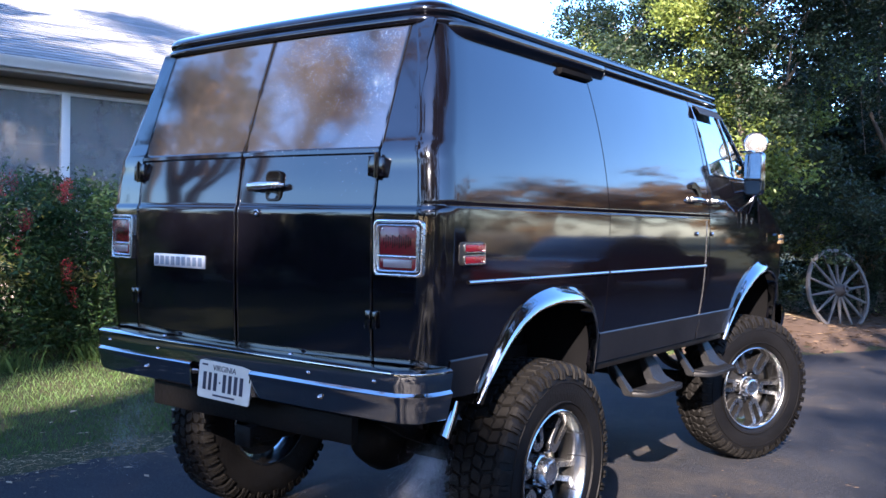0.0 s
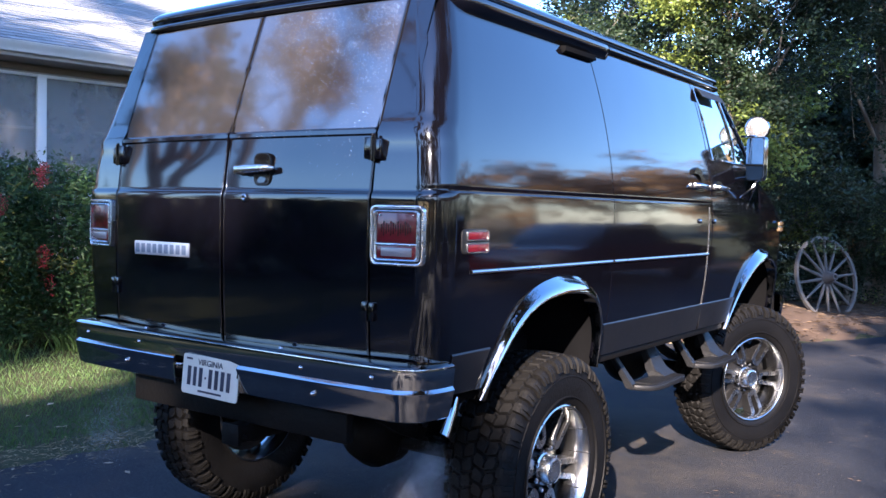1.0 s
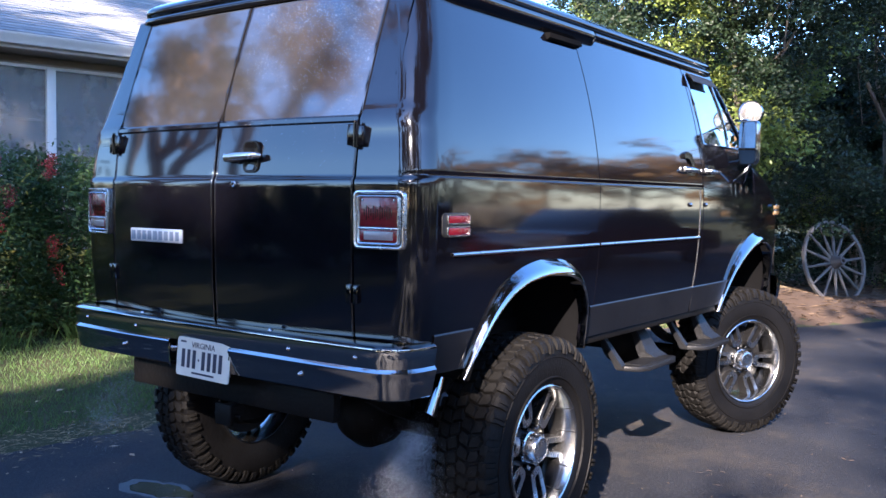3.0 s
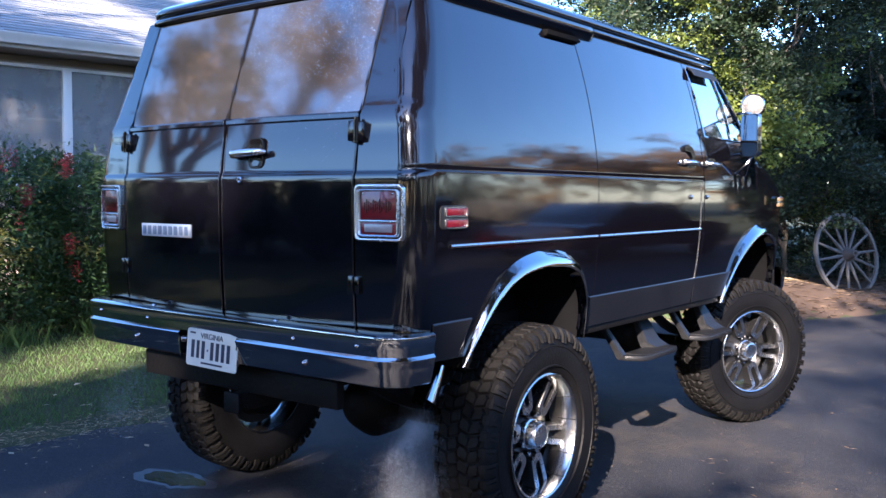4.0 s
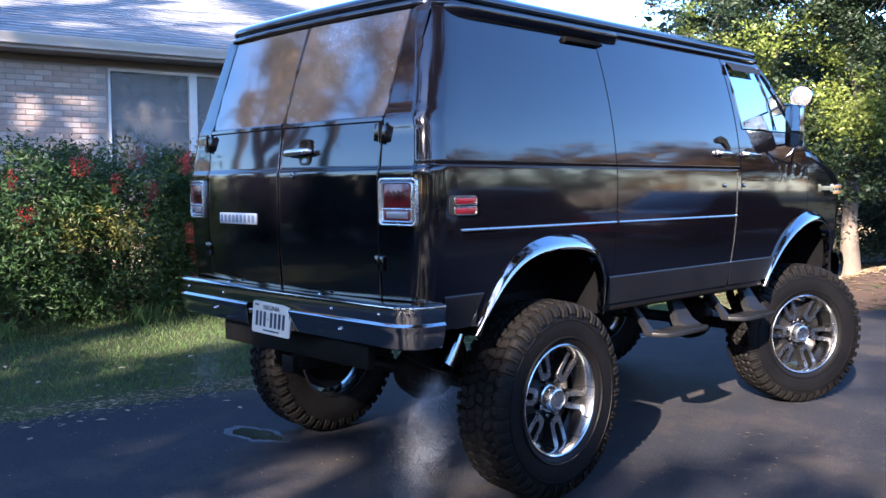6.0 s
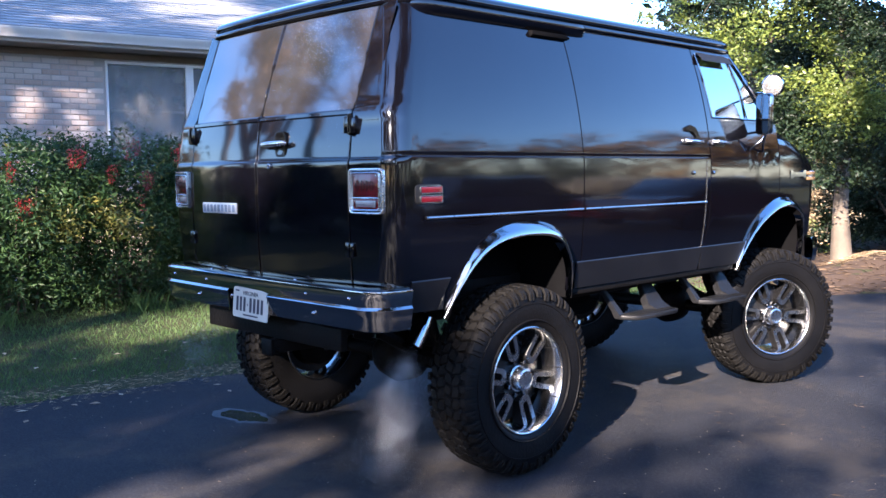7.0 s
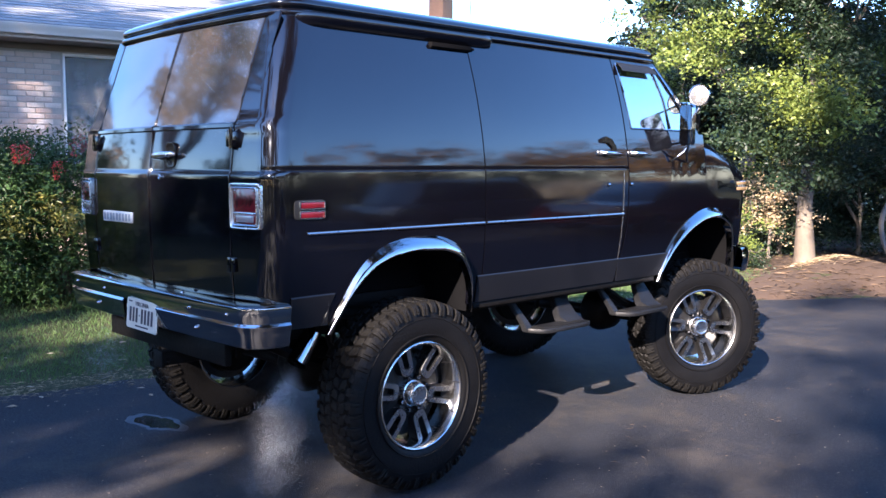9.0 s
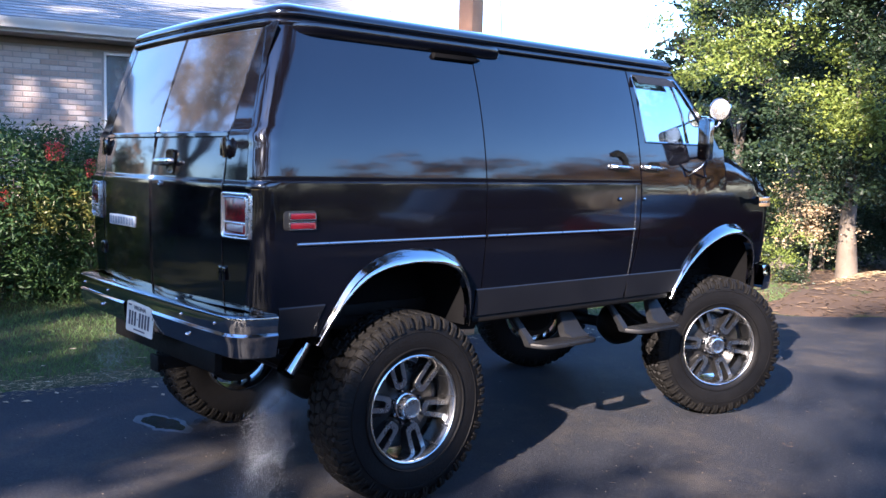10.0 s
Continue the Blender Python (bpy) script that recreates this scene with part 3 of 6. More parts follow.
# rear doors with a gap between them
for sg in (1, -1):
    P = []
    for z in [0.985, 1.02] + z_rows(1.05, 2.312)[1:] + []:
        P.append([(sg * x, rear_y(z) + 0.06 * x * x, z) for x in np.linspace(0.716, 0.006, 12)])
    rows = sorted(P, key=lambda r: r[0][2])
    zz = sorted(set([round(z, 4) for z in list(np.linspace(0.985, 1.57, 10)) + [1.592, 1.60, 1.605, 1.61, 1.62, 1.66, 1.70, 1.75, 1.79, 1.804, 1.8075, 1.811, 1.826, 1.83, 1.834, 1.85] + list(np.linspace(1.88, 2.312, 12))]))
    P = [[(sg * x, rear_y(z) + 0.06 * x * x, z) for x in (np.linspace(0.006, 0.718, 12) if sg > 0 else np.linspace(0.718, 0.006, 12))] for z in zz]
    door = grid("rear_door", P, PAINT, van, "glossy black rear cargo door" + (" with chrome handle" if sg > 0 else ""), 0.012)
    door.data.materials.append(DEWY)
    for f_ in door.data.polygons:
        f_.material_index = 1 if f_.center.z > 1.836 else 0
    for hz in (1.757, 1.19):
        bm = bmesh.new()
        y = rear_y(hz) + 0.06 * 0.52
        if hz > 1.5:
            box(bm, (sg * 0.683, y - 0.024, hz - 0.036), (sg * 0.722, y, hz + 0.040), 0.006)
            box(bm, (sg * 0.728, y - 0.022, hz - 0.038), (sg * 0.760, y + 0.008, hz + 0.034), 0.006)
            tube(bm, [(sg * 0.725, y - 0.020, hz - 0.044), (sg * 0.725, y - 0.020, hz + 0.044)], 0.010, 10)
            tube(bm, [(sg * 0.725, y - 0.020, hz + 0.040), (sg * 0.725, y - 0.020, hz + 0.052)], 0.006, 8)
        else:
            box(bm, (sg * 0.695, y - 0.014, hz - 0.035), (sg * 0.722, y, hz + 0.035), 0.005)
            box(bm, (sg * 0.727, y - 0.012, hz - 0.033), (sg * 0.75, y + 0.004, hz + 0.033), 0.005)
        part("door_hinge", bm, PAINT, door, "", 40)
    if sg > 0:
        y = rear_y(1.69)
        bm = bmesh.new()
        rings = []
        for inset, dy in ((0.0, 0.002), (0.002, -0.006), (0.007, -0.007), (0.014, -0.003), (0.030, -0.001)):
            rings.append([bm.verts.new((px, y + dy, pz)) for px, pz in rounded(0.160 + inset, 0.252 - inset, 1.624 + inset, 1.750 - inset, max(0.004, 0.026 - inset * 0.7))])
        for ra, rb in zip(rings, rings[1:]):
            for q in range(len(ra)):
                bm.faces.new((ra[q], ra[(q + 1) % len(ra)], rb[(q + 1) % len(ra)], rb[q]))
        bm.faces.new(rings[-1])
        part("handle_recess", bm, DISH, door, "glossy black dished handle recess", 40)
        bm = bmesh.new()
        tube(bm, [(0.085, y - 0.016, 1.685), (0.10, y - 0.032, 1.686), (0.16, y - 0.038, 1.688), (0.22, y - 0.036, 1.69), (0.262, y - 0.028, 1.692), (0.272, y - 0.014, 1.692)],
             [0.012, 0.018, 0.017, 0.015, 0.013, 0.009], 10)
        box(bm, (0.07, y - 0.03, 1.668), (0.12, y, 1.704), 0.008)
        part("door_handle", bm, BRIGHT, door, "chrome pull handle", 40)
        bm = bmesh.new()
        lathe(bm, [(-0.952, 0.0), (-0.957, 0.009), (-0.954, 0.015), (-0.944, 0.016)], 18, "y")
        bmesh.ops.translate(bm, vec=(0.129, 0, 1.58), verts=bm.verts[:])
        part("lock", bm, CHROME, door, "chrome key lock", 40)
        rng = np.random.default_rng(5)
        V, F = [], []
        for _ in range(2300):
            x, z = 0.03 + 0.67 * rng.random() ** 0.75, 2.30 - abs(rng.normal(0, 0.24))
            if z < 1.62:
                continue
            r = 0.0006 + 0.0014 * rng.random() ** 2
            yy = rear_y(z) + 0.06 * x * x
            b = len(V)
            V += [(x + r, yy, z), (x, yy, z + r), (x - r, yy, z), (x, yy, z - r), (x, yy - 0.8 * r, z)]
            F += [(b, b + 4, b + 1), (b + 1, b + 4, b + 2), (b + 2, b + 4, b + 3), (b + 3, b + 4, b)]
        from_data("dew", V, F, DROP, door, "scattered dew drops", True, "stuff")
    for ex in (0.0105, 0.7135):
        bm = bmesh.new()
        tube(bm, [(sg * ex, rear_y(z) + 0.06 * ex * ex + 0.0012, z) for z in [0.987, 1.2, 1.4, 1.58, 1.60, 1.61, 1.66, 1.74, 1.80, 1.812, 1.826, 1.836, 1.95, 2.1, 2.2, 2.31]], 0.0042, 8)
        part("door_edge", bm, PAINT, door, "", 50)
bm = bmesh.new()
box(bm, (-0.90, -0.93, 0.93), (0.90, -0.88, 0.98), 0.008)
part("rear_sill", bm, PAINT, van, "", 40)

# roof with drip rail


def roof_ring(d, z, n=10):
    w, y0, y1, r = 0.834 - d, -0.735 + d, 2.37 - d, max(0.02, 0.12 - d)
    pts = []
    for cx, cy, a0 in ((w - r, y1 - r, 0), (-w + r, y1 - r, 90), (-w + r, y0 + r, 180), (w - r, y0 + r, 270)):
        for k in range(n):
            a = radians(a0 + 90 * k / (n - 1))
            x, y = cx + r * math.cos(a), cy + r * math.sin(a)
            pts.append((x, y))
    out = []
    for i, (x, y) in enumerate(pts):
        out.append((x, y))
        x2, y2 = pts[(i + 1) % len(pts)]
        if (i + 1) % n == 0:
            out += [(lerp(x, x2, t), lerp(y, y2, t)) for t in np.linspace(0, 1, 14)[1:-1]]
    return [(x, y + (0.06 * x * x if y < 0 else -0.05 * x * x if y > 2.2 else 0), z) for x, y in out]


def ringed(name, rings, material, parent, label="", cap=False):
    n = len(rings[0])
    V = [p for r in rings for p in r]
    F = [(i * n + j, i * n + (j + 1) % n, (i + 1) * n + (j + 1) % n, (i + 1) * n + j) for i in range(len(rings) - 1) for j in range(n)]
    if cap:
        F.append(tuple((len(rings) - 1) * n + j for j in range(n)))
    return from_data(name, V, F, material, parent, label, True)


ringed("drip_rail", [roof_ring(d, z) for d, z in ((0.02, 2.318), (0.0, 2.316), (-0.018, 2.322), (-0.022, 2.333), (-0.018, 2.346), (-0.004, 2.351), (0.008, 2.352), (0.012, 2.356))], PAINT, van)
ringed("roof", [roof_ring(d, z) for d, z in ((0.012, 2.354), (0.006, 2.360), (-0.010, 2.364), (-0.013, 2.374), (-0.010, 2.386), (0.002, 2.398), (0.022, 2.410), (0.05, 2.421), (0.10, 2.433), (0.2, 2.448), (0.4, 2.463), (0.6, 2.470), (0.78, 2.473))], PAINT, van, cap=True)
# cover of the upper sliding-door track
P = []
for y, k in [(-0.63, 0.15), (-0.60, 0.55), (-0.54, 0.9), (-0.46, 1.0)] + [(v, 1.0) for v in np.linspace(-0.36, 0.55, 10)] + [(0.60, 0.98), (0.635, 0.85), (0.655, 0.6), (0.662, 0.25)]:
    P.append([(0.832 + k * o, y, 2.31 + (z - 2.31) * (0.55 + 0.45 * k)) for o, z in
              ((-0.004, 2.258), (0.012, 2.262), (0.034, 2.282), (0.050, 2.306), (0.055, 2.322), (0.050, 2.337), (0.02, 2.346))])
grid("track_cover", [list(r) for r in zip(*P)], PAINT, van, "black cover over the sliding-door track", 0.004)
bm = bmesh.new()
prism(bm, [(0.845, 2.246), (0.872, 2.240), (0.884, 2.250), (0.886, 2.270), (0.85, 2.275)], "y", 0.18, 0.47, 0.005)
tube(bm, [(0.868, 0.47, 2.258), (0.868, 0.50, 2.258)], [0.011, 0.007], 10)
part("door_roller_arm", bm, LINING, van, "black roller bracket", 30)

# lining that closes the gaps, floor and wheel wells
P = [[(sx * (half_width(z) - 0.03), y, z) for sx, y in [(1, 1.70), (1, 0.5), (1, -0.5), (0.8, rear_y(z) + 0.09), (0, rear_y(z) + 0.04), (-0.8, rear_y(z) + 0.09), (-1, -0.5), (-1, 0.5), (-1, 1.70)]]
     for z in np.linspace(1.30, 2.33, 8)]
grid("inner_lining", P, LINING, van, "", 0.01)
bm = bmesh.new()
prism(bm, [(half_width(z) - 0.035, z) for z in np.linspace(0.96, 2.31, 12)] + [(-half_width(z) + 0.035, z) for z in np.linspace(2.31, 0.96, 12)], "y", 1.69, 1.71)
part("bulkhead", bm, LINING, van)
for lo, hi in (((-0.62, -0.87, 0.90), (0.62, 3.30, 0.97)), ((0.62, 0.42, 0.90), (0.93, 2.16, 0.97)), ((-0.93, 0.42, 0.90), (-0.62, 2.16, 0.97)),
               ((0.60, -0.87, 0.92), (0.93, -0.60, 0.97)), ((-0.93, -0.87, 0.92), (-0.60, -0.60, 0.97))):
    bm = bmesh.new()
    box(bm, lo, hi, 0.01)
    part("floor_pan", bm, UNDER, van, "", 40)
for cut in (offset_path(ARC_R, 0.01), offset_path(ARC_F, 0.01)):
    for sg in (1, -1):
        P = [[(sg * 0.985, y, z), (sg * 0.80, y, z), (sg * 0.60, y, z), (sg * 0.59, lerp(y, cut[:, 0].mean(), 0.9), lerp(z, 0.9, 0.9))] for y, z in cut]
        grid("wheel_well", P if sg < 0 else [r[::-1] for r in P], LINING, van, "", 0.006)
for sg in (1, -1):
    bm = bmesh.new()
    box(bm, (sg * 0.90, 0.42, 0.865), (sg * 0.955, 2.17, 0.905), 0.01)
    part("sill", bm, UNDER, van, "", 40)

# chrome wheel-arch flares
for arc in (ARC_R, ARC_F):
    wide = 0.07 + 0.93 * np.clip(np.sin(np.linspace(0.02, math.pi - 0.30, len(arc))), 0, 1)[:, None] ** 1.4
    full = offset_path(arc, 1.0) - arc
    inner = [arc + full * d * wide for d in (0.0, 0.010, 0.026, 0.045, 0.062, 0.070, 0.068)]
    outs = (0.001, 0.012, 0.036, 0.052, 0.056, 0.048, -0.02)
    for sg in (1, -1):
        P = []
        for q, o in zip(inner, outs):
            P.append([(sg * ((half_width(min(z, 1.6))) * taper(y) + o * (0.3 + 0.7 * k[0])), y, z) for (y, z), k in zip(q, wide)])
        grid("wheel_arch_flare", P if sg < 0 else [r[::-1] for r in P], CHROME, van, "polished chrome wheel-arch flare", 0.003)

# grey rocker trim, chrome side strip
for sg in (False, True):
    for a, b, seam in ((-0.775, -0.53, 0), (0.42, 1.690, 1), (1.705, 2.215, 2)):
        P = []
        for z in (0.905, 0.93, 0.97, 1.02, 1.046, 1.052):
            row = []
            for k, y in enumerate(np.linspace(a, b, 8)):
                yy = y
                if seam == 0:
                    yy = y - (0.075 * (1.05 - z) / 0.15 if k == 7 else 0)
                if seam == 1 and k == 7:
                    yy = y + 0.02 * (z - 0.95) / 0.1
                if seam == 2 and k == 7:
                    yy = y + 0.05 * (z - 0.92) / 0.1
                row.append(((half_width(z) + (0.006 if z < 1.05 else 0.001)) * taper(y), yy, z))
            P.append([(-x, y, z) for x, y, z in reversed(row)] if sg else row)
        grid("rocker_trim", P, SATIN, van, "dark grey satin rocker trim", 0.003)
    for a, b in ((-0.70, 0.450), (0.470, 1.725)):
        P = []
        for dz, o in ((-0.007, 0.001), (-0.005, 0.006), (0.0, 0.0085), (0.005, 0.006), (0.007, 0.001)):
            row = [((half_width(1.335) + o), y, 1.335 + dz) for y in np.linspace(a, b, 12)]
            P.append([(-x, y, z) for x, y, z in reversed(row)] if sg else row)
        grid("side_strip", P, STEEL, van, "thin chrome side strip", 0.002)

# bright edge guard down the rear edge of each front door
for sg in (1, -1):
    bm = bmesh.new()
    tube(bm, [(sg * (half_width(z) * taper(y) + 0.002), y, z) for y, z in ((1.722, 1.60), (1.722, 1.50), (1.721, 1.40), (1.719, 1.30), (1.715, 1.20), (1.708, 1.10), (1.70, 1.02), (1.695, 0.94))], 0.0022, 6)
    part("door_edge_guard", bm, BRIGHT, van, "thin bright door edge guard", 40)

# handles, locks and markers on the flank
for y, kind in ((1.575, "slide"), (1.90, "front")):
    x = half_width(1.715)
    bm = bmesh.new()
    if kind == "slide":
        # flat dark arc standing for the shaded edge of the handle cup
        out = [(y - 0.075, 1.80), (y - 0.03, 1.815), (y + 0.03, 1.80), (y + 0.075, 1.755), (y + 0.085, 1.70), (y + 0.07, 1.665), (y - 0.01, 1.66), (y - 0.045, 1.69), (y + 0.02, 1.71), (y + 0.035, 1.745), (y - 0.005, 1.775), (y - 0.075, 1.778)]
    else:
        out = [(y - 0.06, 1.735), (y - 0.03, 1.75), (y + 0.05, 1.75), (y + 0.07, 1.73), (y + 0.07, 1.675), (y + 0.04, 1.66), (y - 0.03, 1.66), (y - 0.06, 1.68)]
    prism(bm, out, "x", x - 0.02, x + 0.004)
    part("handle_recess", bm, DISH, van, "", 30)
    bm = bmesh.new()
    a, b = (y - 0.085, y + 0.085) if kind == "slide" else (y - 0.09, y + 0.10)
    tube(bm, [(x + 0.006, a, 1.715), (x + 0.03, a + 0.012, 1.715), (x + 0.036, y, 1.712), (x + 0.03, b - 0.012, 1.71), (x + 0.012, b, 1.71)], [0.010, 0.013, 0.013, 0.011, 0.008], 10)
    box(bm, (x, a - 0.015, 1.700), (x + 0.018, a + 0.03, 1.73), 0.005)
    part("door_handle", bm, BRIGHT, van, "chrome door handle", 40)
    bm = bmesh.new()
    yl = 1.562 if kind == "slide" else 1.80
    lathe(bm, [(1.022, 0.0), (1.020, 0.007), (1.016, 0.012), (1.004, 0.013)], 16, "x")
    bmesh.ops.translate(bm, vec=(0, yl, 1.52), verts=bm.verts[:])
    part("lock", bm, CHROME, van, "", 40)
bm = bmesh.new()
prism(bm, [(y, z) for y, z in rounded(-0.770, -0.600, 1.398, 1.486, 0.02)], "x", 0.99, 1.0125, 0.004)
mk = part("side_marker", bm, TRIM, van, "red side marker with two chrome-framed lenses", 40)
for z in (1.420, 1.463):
    bm = bmesh.new()
    rows = [[bm.verts.new((x, y, z_)) for y, z_ in o] for o, x in ((rounded(-0.745, -0.604, z - 0.0185, z + 0.0185, 0.009), 1.010), (rounded(-0.744, -0.605, z - 0.0178, z + 0.0178, 0.009), 1.018), (rounded(-0.7405, -0.6085, z - 0.0148, z + 0.0148, 0.006), 1.018), (rounded(-0.7400, -0.6090, z - 0.0142, z + 0.0142, 0.006), 1.013))]
    for p, q in zip(rows, rows[1:]):
        for k in range(len(p)):
            bm.faces.new((p[k], p[(k + 1) % len(p)], q[(k + 1) % len(p)], q[k]))
    part("bezel", bm, BRIGHT, mk, "", 40)
    bm = bmesh.new()
    box(bm, (1.009, -0.740, z - 0.0135), (1.0155, -0.609, z + 0.0135), 0.002)
    part("lens", bm, LENS_DEEP, mk, "", 40)
bm = bmesh.new()
side = half_width(1.497) * taper(3.05)
prism(bm, [(2.912, 1.468), (2.950, 1.470), (2.972, 1.482), (3.110, 1.482), (3.130, 1.470), (3.166, 1.468), (3.168, 1.528), (3.130, 1.526), (3.110, 1.512), (2.972, 1.512), (2.950, 1.526), (2.912, 1.528)], "x", side - 0.03, side + 0.009)
part("fender_badge", bm, OLDCHROME, van, "pale silver fender badge", 30)
bm = bmesh.new()
side = half_width(1.487) * taper(3.29)
box(bm, (side - 0.06, 3.193, 1.450), (side + 0.003, 3.36, 1.524), 0.010)
mk = part("front_marker", bm, BRIGHT, van, "chrome-framed amber marker lamp", 40)
for z in (1.466, 1.506):
    bm = bmesh.new()
    box(bm, (side + 0.001, 3.205, z - 0.012), (side + 0.006, 3.350, z + 0.012), 0.002)
    part("lens", bm, LENS_AMBER, mk, "", 40)

# tail lamps


def frame_ring(bm, outer, inner, ya, yb, yc):
    """A bezel: outer edge at ya, crest at yb between the two outlines, inner edge at yc."""
    n = len(outer)
    mid = [((a[0] + b[0]) / 2, (a[1] + b[1]) / 2) for a, b in zip(outer, inner)]
    rows = [[bm.verts.new((x, y, z)) for x, z in o] for o, y in ((outer, ya), ([(lerp(a[0], b[0], .2), lerp(a[1], b[1], .2)) for a, b in zip(outer, inner)], yb), (mid, yb - 0.002), ([(lerp(a[0], b[0], .8), lerp(a[1], b[1], .8)) for a, b in zip(outer, inner)], yb), (inner, yc))]
    for p, q in zip(rows, rows[1:]):
        for k in range(n):
            bm.faces.new((p[k], p[(k + 1) % n], q[(k + 1) % n], q[k]))


def swept(bm):
    """Lets a lamp part follow the rounding of the rear corner."""
    for v in bm.verts:
        v.co.y += 0.11 * (abs(v.co.x) - 0.80) + 3.0 * max(0.0, abs(v.co.x) - 0.885) ** 2
    return bm


for sg in (1, -1):
    yb = -0.910
    bm = bmesh.new()
    box(bm, (0.742, yb - 0.008, 1.362), (0.938, yb + 0.03, 1.556), 0.006)
    if sg < 0:
        bmesh.ops.scale(bm, vec=(-1, 1, 1), verts=bm.verts[:])
    lamp = part("tail_lamp", swept(bm), TRIM, van, "red and clear tail lamp in a chrome bezel", 40)
    bm = bmesh.new()
    for o, i, y in ((rounded(0.734, 0.946, 1.354, 1.564, 0.022), rounded(0.748, 0.932, 1.368, 1.550, 0.016), yb - 0.014),
                    (rounded(0.751, 0.929, 1.371, 1.547, 0.014), rounded(0.762, 0.918, 1.381, 1.537, 0.010), yb - 0.016)):
        frame_ring(bm, o, i, yb + 0.008, y, yb - 0.006)
    box(bm, (0.758, yb - 0.017, 1.425), (0.922, yb - 0.008, 1.433), 0.003)
    if sg < 0:
        bmesh.ops.scale(bm, vec=(-1, 1, 1), verts=bm.verts[:])
    part("bezel", swept(bm), BRIGHT, lamp, "", 50)
    for z0, z1, mt, nm, ins in ((1.434, 1.538, LENS_RED, "red_lens", 0), (1.381, 1.425, LENS_RED, "reverse_lens_rim", 0), (1.388, 1.418, LENS_WHITE, "reverse_lens", 0.018)):
        bm = bmesh.new()
        box(bm, (sg * (0.763 + ins), yb - 0.011 - (0.003 if ins else 0), z0), (sg * (0.917 - ins * 0.9), yb - 0.004, z1), 0.003)
        part(nm, swept(bm), mt, lamp, "", 40)
    for k in range(13):
        bm = bmesh.new()
        xx = 0.780 + k * 0.0095
        hi_ = 0.014 + 0.006 * ((k * 5) % 3)
        box(bm, (sg * xx, yb - 0.0125, 1.484 - hi_), (sg * (xx + 0.0035), yb - 0.0108, 1.482 + hi_), 0.0006, seg=1)
        part("lens_rib", swept(bm), LENS_DARK, lamp, "", 40)
    for cx_, cz_ in ((0.775, 1.528), (0.905, 1.528)):
        bm = bmesh.new()
        lathe(bm, [(yb - 0.0135, 0.0), (yb - 0.013, 0.003), (yb - 0.010, 0.004)], 10, "y")
        bmesh.ops.translate(bm, vec=(sg * cx_, 0, cz_), verts=bm.verts[:])
        part("lens_screw", swept(bm), CHROME, lamp, "", 40)

# badge as a plain plate with bars
bm = bmesh.new()
yb = rear_y(1.36) + 0.008
box(bm, (-0.545, yb - 0.012, 1.335), (-0.195, yb, 1.392), 0.004)
badge = part("badge", bm, SILVER, van, "silver maker's badge with raised bars", 40)
for k in range(9):
    bm = bmesh.new()
    x = -0.532 + k * 0.0372
    box(bm, (x, yb - 0.0145, 1.344), (x + 0.024, yb - 0.012, 1.383), 0.002, seg=1)
    part("badge_bar", bm, BADGE, badge, "", 40)

# rear bumper
path = []
for x, y in smooth_path([(-1.0, -0.79), (-0.995, -0.86), (-0.975, -0.925), (-0.93, -0.968), (-0.86, -0.988), (-0.6, -0.998), (-0.3, -1.002), (0, -1.003),
                         (0.3, -1.002), (0.6, -0.998), (0.86, -0.988), (0.93, -0.968), (0.975, -0.925), (0.995, -0.86), (1.0, -0.79)], 181):
    path.append((x, y))
pa = np.array(path)
tg = np.gradient(pa, axis=0)
tg /= np.linalg.norm(tg, axis=1)[:, None]
nm_ = np.stack([tg[:, 1], -tg[:, 0]], 1)
prof = [(-0.055, 0.832), (-0.026, 0.833), (-0.014, 0.840), (-0.008, 0.860), (0.001, 0.900), (0.006, 0.924), (0.0095, 0.930), (0.0105, 0.936), (0.006, 0.941), (0.001, 0.948), (0.004, 0.975), (0.010, 1.010), (0.008, 1.019), (-0.004, 1.026), (-0.018, 1.029), (-0.075, 1.030)]
P = [[(pa[j, 0] + o * nm_[j, 0], pa[j, 1] + o * nm_[j, 1], z) for j in range(len(pa))] for o, z in prof]
cut = lambda i, j: prof[i + 1][1] < 0.953 and -0.205 < (pa[j, 0] + pa[j + 1, 0]) / 2 < 0.165
bumper = grid("rear_bumper", P, OLDCHROME, van, "chrome rear bumper with a plate recess", 0.004, cut)
for x, z in ((0.49, 0.978), (0.549, 0.892), (-0.43, 0.978), (-0.515, 0.890), (0.81, 0.982), (-0.80, 0.982), (0.35, 1.031), (-0.44, 1.031)):
    bm = bmesh.new()
    if z < 1.03:
        lathe(bm, [(-1.018, 0.0), (-1.015, 0.006), (-1.006, 0.010), (-0.990, 0.011)], 14, "y")
        bmesh.ops.translate(bm, vec=(x, 0.012 if abs(x) > 0.7 else 0.004, z), verts=bm.verts[:])
    else:
        lathe(bm, [(1.038, 0.0), (1.036, 0.006), (1.032, 0.010), (1.026, 0.011)], 14, "z")
        bmesh.ops.translate(bm, vec=(x, -0.962, 0), verts=bm.verts[:])
    part("bumper_bolt", bm, CHROME, bumper, "", 40)
bm = bmesh.new()
box(bm, (-0.215, -0.955, 0.826), (0.175, -0.925, 0.84), 0.004)
box(bm, (-0.215, -0.94, 0.83), (0.175, -0.925, 0.985), 0.003)
part("plate_recess", bm, TRIM, bumper, "", 40)
